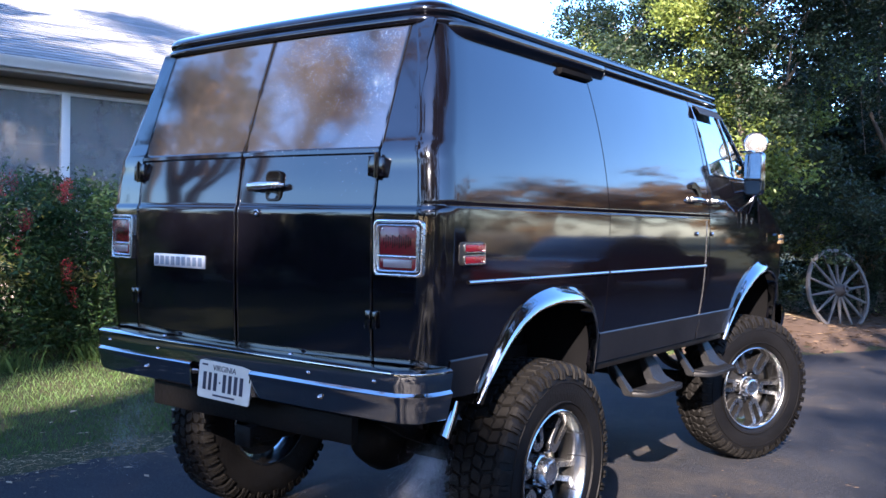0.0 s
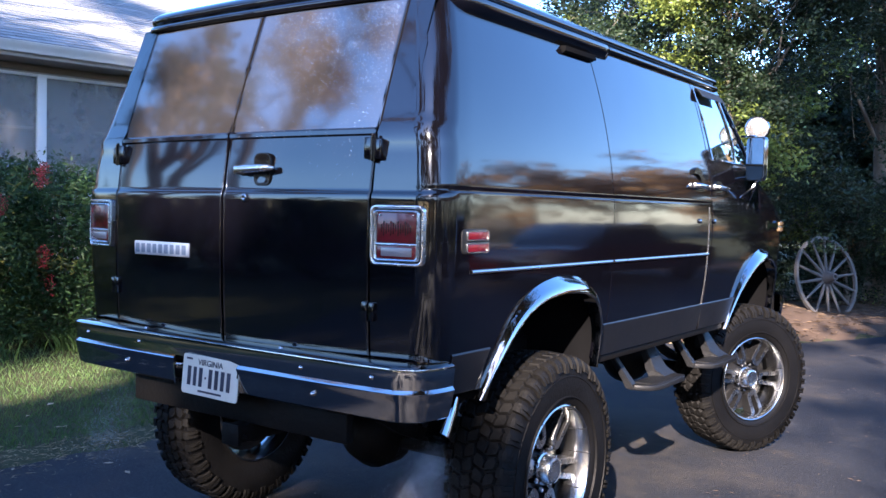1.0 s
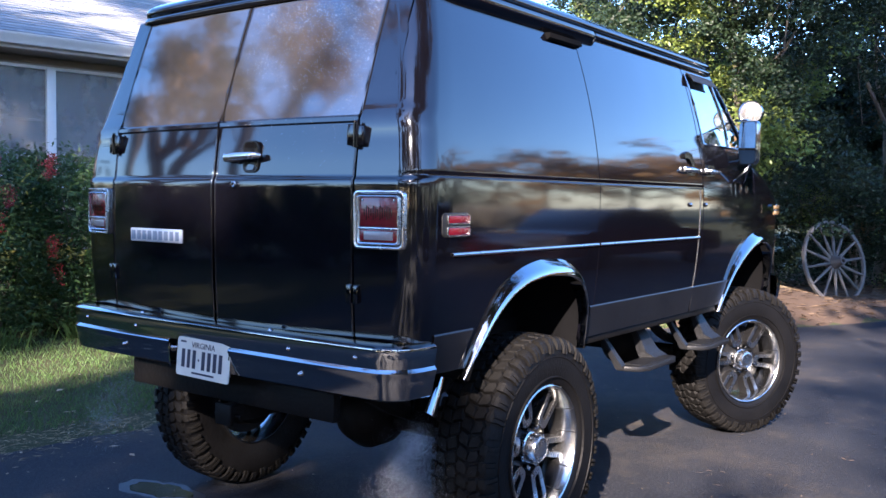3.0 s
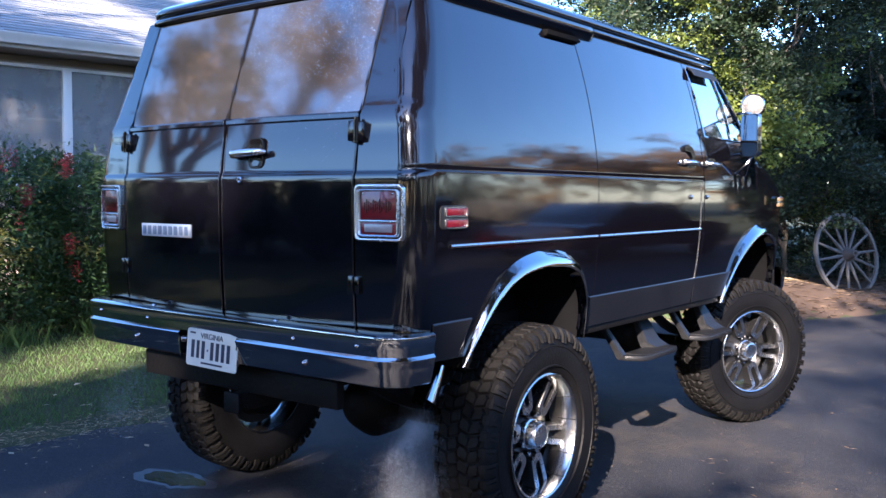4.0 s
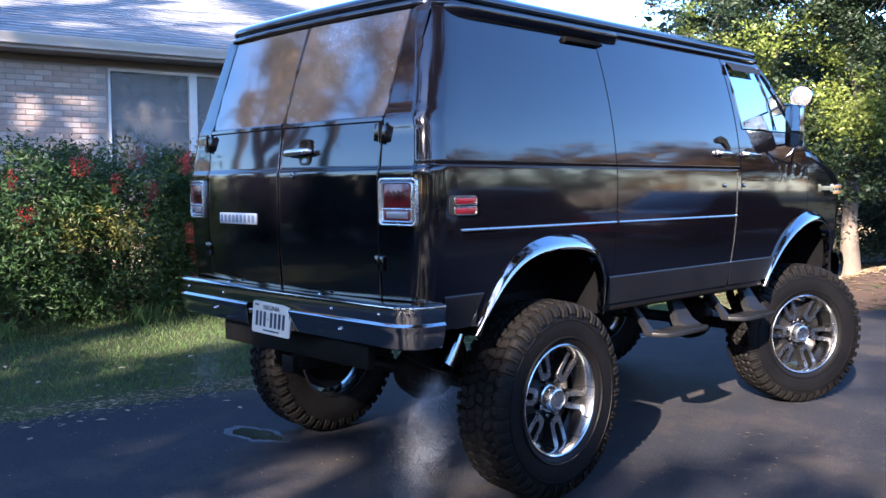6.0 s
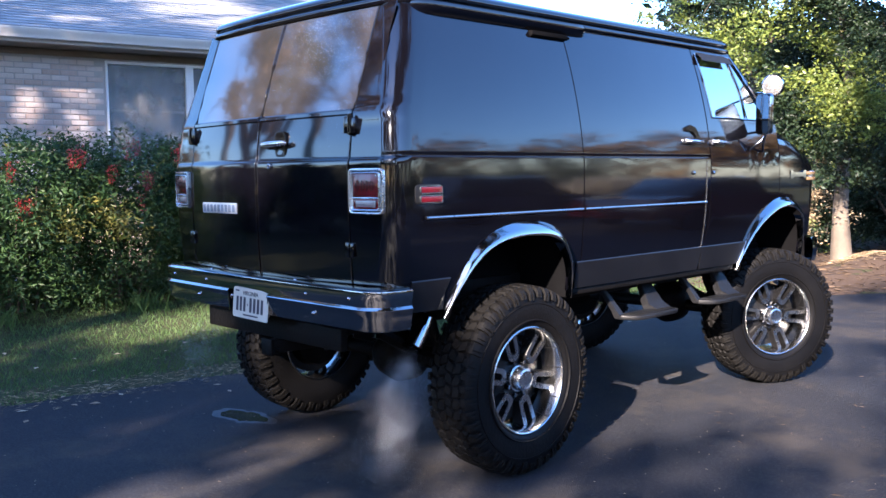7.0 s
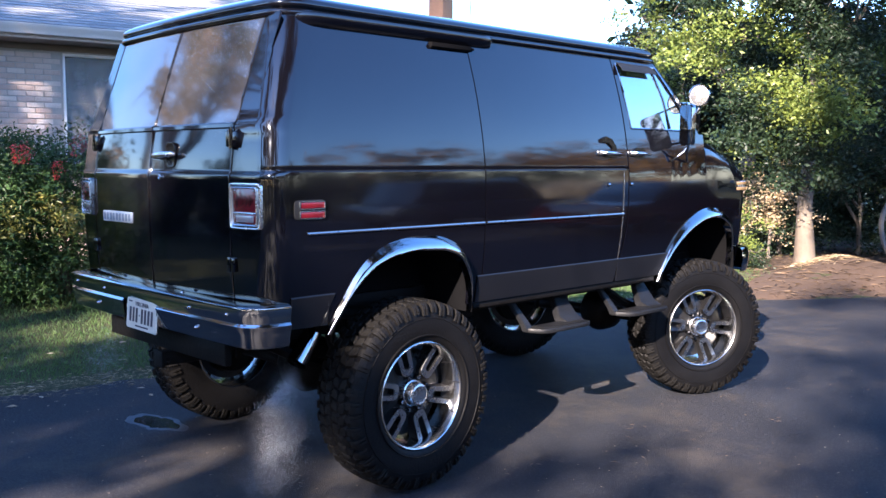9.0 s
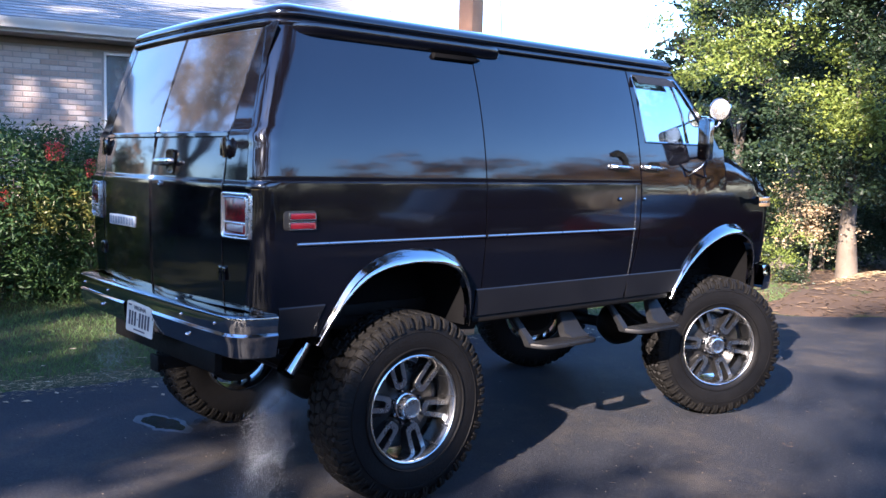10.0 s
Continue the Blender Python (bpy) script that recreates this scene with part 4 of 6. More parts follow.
for x in (-0.205, 0.166):
    bm = bmesh.new()
    prism(bm, [(-1.0, 0.832), (-1.008, 0.90), (-1.002, 0.955), (-0.93, 0.955), (-0.94, 0.87)], "x", x - 0.004, x + 0.004)
    part("recess_cheek", bm, CHROME, bumper, "", 40)
bm = bmesh.new()
tube(bm, [(-0.19, -0.95, 0.90), (-0.165, -0.965, 0.90)], 0.018, 12)
part("plate_lamp", bm, CHROME, bumper, "", 40)
plate = part("licence_plate", (lambda b: (prism(b, rounded(-0.153, 0.153, -0.077, 0.077, 0.012), "y", -0.002, 0.002), b)[1])(bmesh.new()), PLATE, van, "white licence plate with dark characters", 40)
plate.matrix_local = pose(0.018, -1.012, 0.884, -4, 1.5, 2)
xs = -0.128
for w, h in ((0.030, 1), (0.028, 1), (0.030, 1), (0.018, 0.12), (0.030, 1), (0.030, 1), (0.030, 1), (0.030, 1)):
    bm = bmesh.new()
    box(bm, (xs + 0.004, -0.0035, -0.006 - 0.037 * h), (xs + w - 0.006, -0.0021, -0.006 + 0.037 * h), 0.0006, seg=1)
    part("character_bar", bm, INK, plate)
    xs += w + 0.003
for x0, x1, z in ((-0.06, 0.07, -0.060), (-0.135, -0.10, 0.060)):
    bm = bmesh.new()
    box(bm, (x0, -0.0035, z - 0.004), (x1, -0.0021, z + 0.004), 0.0006, seg=1)
    part("small_print_bar", bm, INK, plate)
fc = bpy.data.curves.new("state_word", "FONT")
fc.body, fc.size, fc.align_x, fc.extrude = "VIRGINIA", 0.033, "CENTER", 0.0006
fo = bpy.data.objects.new("state_word_curve", fc)
scene.collection.objects.link(fo)
bpy.context.view_layer.update()
fm = bpy.data.meshes.new_from_object(fo.evaluated_get(bpy.context.evaluated_depsgraph_get()))
bpy.data.objects.remove(fo)
fm.materials.clear()
fm.materials.append(INK)
word = new("state_word", fm)
word.parent = plate
word.matrix_local = pose(0.0, -0.0032, 0.041, 90, 0, 0)

# front bumper
P = []
fp = smooth_path([(-1.0, 3.28), (-0.99, 3.38), (-0.94, 3.47), (-0.82, 3.52), (0, 3.55), (0.82, 3.52), (0.94, 3.47), (0.99, 3.38), (1.0, 3.28)], 49)
tg = np.gradient(fp, axis=0)
tg /= np.linalg.norm(tg, axis=1)[:, None]
nm_ = np.stack([-tg[:, 1], tg[:, 0]], 1)
for o, z in ((-0.05, 0.83), (-0.01, 0.84), (0.0, 0.87), (0.008, 0.935), (0.0, 1.0), (-0.01, 1.02), (-0.05, 1.025)):
    P.append([(p[0] + o * q[0], p[1] + o * q[1], z) for p, q in zip(fp, nm_)][::-1])
grid("front_bumper", P, CHROME, van, "chrome front bumper", 0.004)

# mirror with round convex mirror above it
bm = bmesh.new()
m = pose(1.075, 2.32, 1.905, 0, 0, -28)
prism(bm, rounded(-0.076, 0.076, -0.135, 0.135, 0.03), "y", -0.004, 0.028, 0.006)
bmesh.ops.transform(bm, matrix=m, verts=bm.verts[:])
wing = part("wing_mirror", bm, CHROME, van, "tall chrome wing mirror on tube arms", 40)
bm = bmesh.new()
prism(bm, rounded(-0.069, 0.069, -0.128, 0.128, 0.026), "y", -0.007, -0.0045)
bmesh.ops.transform(bm, matrix=m, verts=bm.verts[:])
part("mirror_glass", bm, MIRROR, wing)
for a in ([(1.085, 2.34, 1.77), (1.06, 2.33, 1.73), (1.004, 2.26, 1.665)], [(1.085, 2.34, 1.77), (1.06, 2.36, 1.72), (1.002, 2.47, 1.66)], [(1.088, 2.345, 1.80), (1.02, 2.42, 1.80), (0.975, 2.50, 1.80)],
          [(1.085, 2.34, 2.03), (1.05, 2.40, 2.05), (0.93, 2.50, 2.06)]):
    bm = bmesh.new()
    tube(bm, a, 0.008, 8)
    part("mirror_arm", bm, CHROME, wing, "", 40)

# spot lamp on the windscreen pillar, turned to the rear
sm = pose(0.99, 2.63, 2.12, 0, 0, 8)
bm = bmesh.new()
lathe(bm, [(-0.012, 0.066), (-0.018, 0.071), (-0.012, 0.078), (0.004, 0.078), (0.03, 0.068), (0.06, 0.045), (0.075, 0.0)], 32, "y")
bmesh.ops.transform(bm, matrix=sm, verts=bm.verts[:])
spot = part("pillar_spot_lamp", bm, CHROME, van, "round chrome spot lamp on the windscreen pillar", 40)
bm = bmesh.new()
lathe(bm, [(-0.034, 0.0), (-0.031, 0.025), (-0.024, 0.05), (-0.012, 0.068)], 32, "y")
bmesh.ops.transform(bm, matrix=sm, verts=bm.verts[:])
part("lamp_glass", bm, SPOTFACE, spot, "bright lamp glass", 40)
bm = bmesh.new()
tube(bm, [(0.985, 2.65, 2.05), (0.97, 2.63, 2.00), (0.90, 2.58, 1.99)], 0.011, 8)
part("lamp_bracket", bm, CHROME, spot, "", 40)

# cab: seats, dashboard, steering wheel
for sx in (0.47, -0.47):
    bm = bmesh.new()
    box(bm, (sx - 0.26, 1.78, 1.20), (sx + 0.26, 2.25, 1.36), 0.05, seg=3)
    box(bm, (sx - 0.25, 1.74, 1.34), (sx + 0.25, 1.86, 1.86), 0.05, pose(0, 0, 0), 3)
    seat = part("cab_seat", bm, SEATMAT, van, "dark vinyl cab seat", 40)
    bm = bmesh.new()
    box(bm, (sx - 0.15, 1.75, 1.84), (sx + 0.15, 1.85, 1.985), 0.045, seg=3)
    part("headrest", bm, SEATMAT, seat, "", 40)
bm = bmesh.new()
prism(bm, [(2.42, 1.40), (2.40, 1.62), (2.46, 1.74), (2.66, 1.78), (2.70, 1.40)], "x", -0.88, 0.88, 0.01)
part("dashboard", bm, SEATMAT, van, "", 40)
sw = bmesh.new()
lathe(sw, [(0.016 * math.cos(a), 0.185 + 0.016 * math.sin(a)) for a in np.linspace(0, math.tau, 9)[:-1]], 36, "y", True)
for k in range(3):
    a = radians(90 + 120 * k + 60)
    tube(sw, [(0.03 * math.cos(a), 0.02, 0.03 * math.sin(a)), (0.18 * math.cos(a), 0, 0.18 * math.sin(a))], 0.016, 8)
lathe(sw, [(0.0, 0.0), (-0.01, 0.05), (0.03, 0.06), (0.2, 0.03)], 16, "y")
swo = part("steering_wheel", sw, STEEL, van, "steering wheel with bright spokes", 40)
swo.matrix_local = pose(-0.45, 2.26, 1.80, -38, 0, 0)

# chassis
for sx in (-0.42, 0.42):
    bm = bmesh.new()
    box(bm, (sx - 0.035, -0.86, 0.74), (sx + 0.035, 3.3, 0.88), 0.008)
    part("frame_rail", bm, UNDER, van, "", 40)
    for y in (0.0, AXLE_Y):
        bm = bmesh.new()
        n = 9
        tube(bm, [(sx * 1.15, y + lerp(-0.55, 0.55, k / (n - 1)), 0.56 + 0.17 * (2 * k / (n - 1) - 1) ** 2) for k in range(n)], 0.032, 6)
        tube(bm, [(sx * 1.15, y - 0.55, 0.73), (sx * 1.15, y - 0.58, 0.86)], 0.02, 6)
        tube(bm, [(sx * 1.15, y + 0.55, 0.73), (sx * 1.15, y + 0.56, 0.86)], 0.02, 6)
        part("leaf_spring", bm, UNDER, van, "", 40)
        bm = bmesh.new()
        tube(bm, [(sx * 1.3, y - 0.12, 0.45), (sx * 1.1, y - 0.16, 0.70), (sx * 1.0, y - 0.20, 0.95)], [0.022, 0.03, 0.03], 10)
        part("shock_absorber", bm, UNDER, van, "", 40)
for y in (0.0, AXLE_Y):
    bm = bmesh.new()
    tube(bm, [(-0.72, y, HUB_Z), (0.72, y, HUB_Z)], 0.045, 12)
    ax = part("axle", bm, UNDER, van, "", 40)
    bm = bmesh.new()
    lathe(bm, [(-0.15, 0.05), (-0.13, 0.12), (-0.06, 0.165), (0.05, 0.165), (0.16, 0.10), (0.26, 0.05)], 20, "y")
    bmesh.ops.translate(bm, vec=(0.04, y, HUB_Z + 0.02), verts=bm.verts[:])
    part("differential", bm, UNDER, ax, "", 40)
    bm = bmesh.new()
    lathe(bm, [(-0.19, 0.0), (-0.185, 0.06), (-0.16, 0.10), (-0.13, 0.12)], 20, "y")
    bmesh.ops.translate(bm, vec=(0.04, y, HUB_Z + 0.02), verts=bm.verts[:])
    part("differential_cover", bm, UNDER, ax, "", 40)
bm = bmesh.new()
tube(bm, [(0.1, 0.2, 0.5), (0.0, 1.5, 0.72)], 0.045, 12)
part("drive_shaft", bm, UNDER, van, "", 40)
bm = bmesh.new()
box(bm, (-0.60, -0.90, 0.70), (0.62, -0.86, 0.81), 0.006)
bar = part("hitch_bar", bm, UNDER, van, "black hitch cross plate", 40)
bm = bmesh.new()
box(bm, (0.045, -0.955, 0.630), (0.120, -0.62, 0.700), 0.005)
box(bm, (0.036, -0.968, 0.622), (0.129, -0.948, 0.708), 0.005)
tube(bm, [(0.0, -0.93, 0.655), (0.15, -0.93, 0.655)], 0.009, 8)
part("hitch_receiver", bm, UNDER, bar, "", 40)
bm = bmesh.new()
box(bm, (-0.75, -0.70, 0.66), (-0.30, -0.20, 0.88), 0.05)
part("fuel_tank", bm, UNDER, van, "", 40)
for sx in (1, -1):
    bm = bmesh.new()
    pth = [(sx * 0.60, 0.75, 0.78), (sx * 0.62, -0.40, 0.90), (sx * 0.80, -0.52, 0.87)]
    tube(bm, pth, 0.036, 14)
    ex = part("exhaust_pipe", bm, UNDER, van, "", 40)
    bm = bmesh.new()
    ends = [(0.80, -0.50, 0.89), (0.825, -0.57, 0.81), (0.845, -0.655, 0.715)] if sx > 0 else [(-0.80, -0.50, 0.89), (-0.795, -0.61, 0.815), (-0.785, -0.715, 0.735)]
    tube(bm, ends, [0.040, 0.045, 0.049], 20, False)
    tube(bm, ends[:0:-1], [0.044, 0.040], 20, False)
    part("exhaust_tip", bm, CHROME, ex, "chrome exhaust tip cut at a slant", 40)

# drop steps under the doors
for a, b in ((0.83, 1.37), (1.69, 2.23)):
    bm = bmesh.new()
    prism(bm, [(0.90, a + 0.09), (0.945, a + 0.06), (1.02, a + 0.10), (1.045, a + 0.16), (1.045, b - 0.05), (1.025, b), (0.93, b), (0.90, b - 0.03)], "z", 0.672, 0.700, 0.007)
    st = part("side_step", bm, STEP, van, "black drop step with grip tread", 40)
    bm = bmesh.new()
    prism(bm, [(0.925, a + 0.12), (1.0, a + 0.13), (1.022, a + 0.18), (1.022, b - 0.06), (1.0, b - 0.03), (0.925, b - 0.03)], "z", 0.700, 0.704)
    part("step_tread", bm, STEP, st, "", 40)
    for y0, y1, y2, y3, xo in ((a + 0.055, a + 0.11, a - 0.02, a + 0.025, 0.955), (b - 0.17, b, b - 0.14, b - 0.05, 1.03)):
        bm = bmesh.new()
        lo = [bm.verts.new(v) for v in ((0.90, y0, 0.675), (xo, y0 + 0.3 * (xo - 0.955), 0.675), (xo, y1, 0.675), (0.90, y1, 0.675))]
        mid = [bm.verts.new(v) for v in ((0.875, y0, 0.72), (0.90 + 0.25 * (xo - 0.93), y0, 0.73), (0.90 + 0.25 * (xo - 0.93), y1, 0.73), (0.875, y1, 0.72))]
        hi = [bm.verts.new(v) for v in ((0.80, y2, 0.89), (0.83, y2, 0.89), (0.83, y3, 0.89), (0.80, y3, 0.89))]
        for p_, q_ in ((lo, mid), (mid, hi)):
            for k in range(4):
                bm.faces.new((p_[k], p_[(k + 1) % 4], q_[(k + 1) % 4], q_[k]))
        bm.faces.new(hi)
        bm.faces.new(lo[::-1])
        bmesh.ops.bevel(bm, geom=bm.edges[:], offset=0.005, segments=2, affect="EDGES")
        part("step_leg", bm, STEP, st, "", 40)

# ---------------------------------------------------------------- wheels
R_TYRE, TYRE_X = 0.490, 0.015
bm = bmesh.new()
lathe(bm, [(0.136, 0.2655), (0.141, 0.269), (0.143, 0.273), (0.140, 0.278), (0.126, 0.281), (0.0, 0.264), (-0.115, 0.272), (-0.118, 0.262), (-0.02, 0.246), (0.03, 0.2505), (0.09, 0.257)], 72, "x", True)
wheel = part("wheel", bm, BARREL, van, "polished alloy wheel with paired spokes and off-road tyre", 35)
bm = bmesh.new()
prof = [(-0.120, 0.270), (-0.132, 0.292), (-0.141, 0.340), (-0.143, 0.385), (-0.138, 0.425), (-0.130, 0.448), (-0.116, 0.464), (-0.06, 0.4705), (0.0, 0.472)]
prof += [(-x, r) for x, r in reversed(prof[2:-1])] + [(0.136, 0.305), (0.131, 0.290), (0.124, 0.282)]
lathe(bm, [(x + TYRE_X, r) for x, r in prof], 96, "x")
for r0 in (0.312, 0.398):
    lathe(bm, [(0.136 + TYRE_X, r0 - 0.005), (0.1455 + TYRE_X, r0 - 0.002), (0.1455 + TYRE_X, r0 + 0.002), (0.136 + TYRE_X, r0 + 0.005)], 96, "x")
part("tyre", bm, RUBBER, wheel, "black mud-terrain tyre", 40)
CELLS = 54
STEP_S = math.tau * R_TYRE / CELLS


def crown_r(x):
    return R_TYRE - 0.55 * x * x


def block(bm, outline, depth=0.018, gap=0.0042, lower=0.0):
    """One tread block over an outline of (across, along), shrunk by half a groove, with splayed flanks."""
    cx = sum(p[0] for p in outline) / len(outline)
    cs = sum(p[1] for p in outline) / len(outline)
    rows = []
    for k, dr in ((gap * 0.45, depth), (gap, 0.0022), (gap + 0.0018, 0.0)):
        row = []
        for x, q in outline:
            L = math.hypot(x - cx, q - cs)
            x2, q2 = x + (cx - x) * k / L, q + (cs - q) * k / L
            a, r = q2 / R_TYRE, crown_r(x2) - dr - lower
            row.append(bm.verts.new((x2 + TYRE_X, r * math.cos(a), r * math.sin(a))))
        rows.append(row)
    n = len(outline)
    for p, q in zip(rows, rows[1:]):
        for i in range(n):
            bm.faces.new((p[i], p[(i + 1) % n], q[(i + 1) % n], q[i]))
    bm.faces.new(rows[-1])


bm = bmesh.new()
for k in range(CELLS):
    for sg in (-1, 1):
        # rows of interlocking six-sided blocks, each row slanted against the next
        for xa, xb, slant, off in ((0.0, 0.050, 0.013, 0.0 if sg > 0 else 0.5), (0.050, 0.100, -0.010, 0.35 if sg > 0 else 0.85)):
            q = (k + off) * STEP_S
            h = STEP_S
            out = [(xa + 0.006, q), (xb - 0.007, q + slant), (xb + 0.007, q + slant + 0.40 * h), (xb - 0.002, q + slant + h), (xa - 0.004, q + h), (xa - 0.006, q + 0.55 * h)]
            block(bm, [(sg * x, v) for x, v in out], 0.018, 0.0086, 0.0006 * ((k * 7) % 3))
LUGS = 46
for k in range(LUGS):
    for sg in (-1, 1):
        o = (k + (0.5 if sg > 0 else 0)) * math.tau / LUGS
        # shoulder lug: a wide bar over the edge that forks into two feet on the side wall
        low_r = 0.428 - 0.014 * (k % 2)
        for half in (-1, 1):
            sec = []
            for x, r, m_, w in ((0.103, 0.4832, 0.0082, 0.0088), (0.118, 0.4812, 0.0094, 0.0096), (0.131, 0.4745, 0.0094, 0.0092), (0.1405, 0.461, 0.0090, 0.0072), (0.1475, 0.446, 0.0096, 0.0062), (0.1510, low_r, 0.0100, 0.0060)):
                sec.append((x, r, half * m_ - w, half * m_ + w))
            top, low = [], []
            for n_, (x, r, c0, c1) in enumerate(sec):
                dn, inx = ((0.020, 0.0), (0.020, 0.0), (0.014, 0.008), (0.006, 0.012), (0.002, 0.012), (-0.002, 0.010))[n_]
                top.append([bm.verts.new((sg * x + TYRE_X, r * math.cos(o + c / r), r * math.sin(o + c / r))) for c in (c0, c1)])
                low.append([bm.verts.new((sg * (x - inx) + TYRE_X, (r - dn) * math.cos(o + c / r * 1.06), (r - dn) * math.sin(o + c / r * 1.06))) for c in (c0, c1)])
            for i in range(len(sec) - 1):
                bm.faces.new((top[i][0], top[i][1], top[i + 1][1], top[i + 1][0]))
                bm.faces.new((top[i][0], top[i + 1][0], low[i + 1][0], low[i][0]))
                bm.faces.new((top[i][1], low[i][1], low[i + 1][1], top[i + 1][1]))
            bm.faces.new((top[0][0], low[0][0], low[0][1], top[0][1]))
            bm.faces.new((top[-1][0], top[-1][1], low[-1][1], low[-1][0]))
bmesh.ops.recalc_face_normals(bm, faces=bm.faces[:])
part("tread", bm, TREAD, wheel, "chunky tread blocks with dusty faces", None, "stuff")
bm = bmesh.new()
lathe(bm, [(-0.10, 0.0), (-0.10, 0.17), (-0.03, 0.185), (-0.03, 0.0)], 32, "x")
part("brake_drum", bm, UNDER, wheel, "", 40)
bm = bmesh.new()
lathe(bm, [(0.0, 0.0), (0.035, 0.05), (0.04, 0.09), (0.02, 0.16), (0.0, 0.228), (-0.03, 0.228), (-0.03, 0.0)], 32, "x")
part("wheel_centre", bm, BLACKRIM, wheel, "gloss black wheel centre", 40)
for k in range(6):
    a0 = k * math.tau / 6 - 0.21
    c, s = math.cos(a0), math.sin(a0)
    bm = bmesh.new()
    # U-shaped pair: left rail, rounded foot and right rail, as a strip between an outer and an inner outline
    outer = [(-0.047, 0.250), (-0.044, 0.190), (-0.041, 0.135), (-0.037, 0.118), (-0.024, 0.106), (0.0, 0.103), (0.024, 0.106), (0.037, 0.118), (0.041, 0.135), (0.044, 0.190), (0.047, 0.250)]
    inner = [(-0.021, 0.253), (-0.019, 0.190), (-0.017, 0.150), (-0.014, 0.142), (-0.008, 0.138), (0.0, 0.137), (0.008, 0.138), (0.014, 0.142), (0.017, 0.150), (0.019, 0.190), (0.021, 0.253)]

    def ring(line, grow, depth):
        return [bm.verts.new((depth if depth < 0.05 else depth + 0.004 * (r - 0.1) / 0.15, r * c - u * grow * s, r * s + u * grow * c)) for u, r in line]

    rows = [ring(outer, 1.06, 0.004), ring(outer, 1.03, 0.068), ring(outer, 0.985, 0.072), ring(inner, 1.06, 0.072), ring(inner, 1.0, 0.068), ring(inner, 0.9, 0.004)]
    for q, (ra, rb) in enumerate(zip(rows, rows[1:])):
        for e in range(len(ra) - 1):
            bm.faces.new((ra[e], ra[e + 1], rb[e + 1], rb[e])).material_index = 0 if 1 <= q <= 3 else 1
    bmesh.ops.recalc_face_normals(bm, faces=bm.faces[:])
    spoke = part("spoke", bm, MACHINED, wheel, "machined paired spoke with black sides", 30)
    spoke.data.materials.append(BLACKRIM)
    for side in (-0.30, 0.30):
        ca, sa = math.cos(a0 + side), math.sin(a0 + side)
        bm = bmesh.new()
        tube(bm, [(0.141, 0.279 * ca, 0.279 * sa), (0.138, 0.2665 * ca, 0.2665 * sa), (0.05, 0.2530 * ca, 0.2530 * sa)], 0.0032, 6)
        part("rim_groove", bm, BLACKRIM, wheel, "", 30)
for k in range(8):
    a0 = (k + 0.5) * math.tau / 8
    bm = bmesh.new()
    tube(bm, [(0.03, 0.088 * math.cos(a0), 0.088 * math.sin(a0)), (0.074, 0.088 * math.cos(a0), 0.088 * math.sin(a0)), (0.084, 0.088 * math.cos(a0), 0.088 * math.sin(a0))], [0.0125, 0.012, 0.007], 6)
    part("wheel_nut", bm, CHROME, wheel, "", 30)
bm = bmesh.new()
lathe(bm, [(0.03, 0.070), (0.066, 0.068), (0.070, 0.062), (0.104, 0.060), (0.116, 0.054), (0.119, 0.046), (0.117, 0.040), (0.119, 0.0)], 32, "x")
part("hub_cap", bm, BRIGHT, wheel, "chrome hub cap", 30)
wheel.matrix_basis = pose(0.868, 0.0, HUB_Z)
copy_thing(wheel, pose(0.868, 2.825, HUB_Z, 6, 0, -27))
copy_thing(wheel, pose(-0.888, 0.0, HUB_Z, 25, 0, 180))
copy_thing(wheel, pose(-0.888, 2.825, HUB_Z, 10, 0, 153))

# ---------------------------------------------------------------- ground


def smoothstep(a, b, v):
    t = min(1.0, max(0.0, (v - a) / (b - a)))
    return t * t * (3 - 2 * t)


LAWN_EDGE = curve1([(-30, -3.6), (-8, -3.2), (-3, -2.75), (-1.3, -2.48), (-0.6, -2.36), (0.4, -2.22), (2, -2.15), (4, -2.2), (5.8, -2.3), (6.7, -2.0), (7.2, -1.45)])
BED = [(-1.45, 7.2), (-0.95, 7.4), (-0.60, 7.75), (-0.05, 8.65), (0.35, 9.40), (0.9, 10.8), (2.2, 12.0), (5.0, 12.8), (15.5, 14.0)]
bed_edge = curve1(BED)


def ground_z(x, y):
    e = LAWN_EDGE(min(y, 7.2))
    z = 0.30 * smoothstep(0.0, 5.5, e - x) + 0.02 * smoothstep(0.0, 0.15, e - x) - 0.05
    if y > 7.0 and x > -2.6:
        z = max(z, -0.05 + 0.05 * smoothstep(0, 0.2, y - bed_edge(x)) + 0.14 * smoothstep(0.1, 1.6, y - bed_edge(x)) + 0.20 * math.exp(-((x + 0.85) / 0.5) ** 2 - ((y - 9.9) / 0.55) ** 2))
    if x > 15.0:
        z = -0.05 + 0.25 * smoothstep(15.4, 20, x) + 0.03 * smoothstep(15.4, 15.6, x)
    if y < -17.0:
        z = max(z, -0.05 + 0.10 * smoothstep(17.2, 18.5, -y))
    return z + 0.012 * noise.noise(Vector((x * 0.8, y * 0.8, 0))) * (1 if z > -0.04 else 0)


xs = [-400, -150, -70, -40, -25, -16] + list(np.arange(-12, 12.01, 0.3)) + [13, 14, 15, 15.3, 15.6, 16, 18, 20, 25, 40, 70, 150, 400]
ys = [-400, -150, -70, -40, -28, -22] + list(np.arange(-18, 18.01, 0.3)) + [21, 26, 40, 70, 150, 400]
P = [[(x, y, ground_z(x, y)) for x in xs] for y in ys]
ground = grid("ground", P, SOIL, None, "grassy soil with patches of bare earth")
tagged(ground, "", "ground", "", "structure")

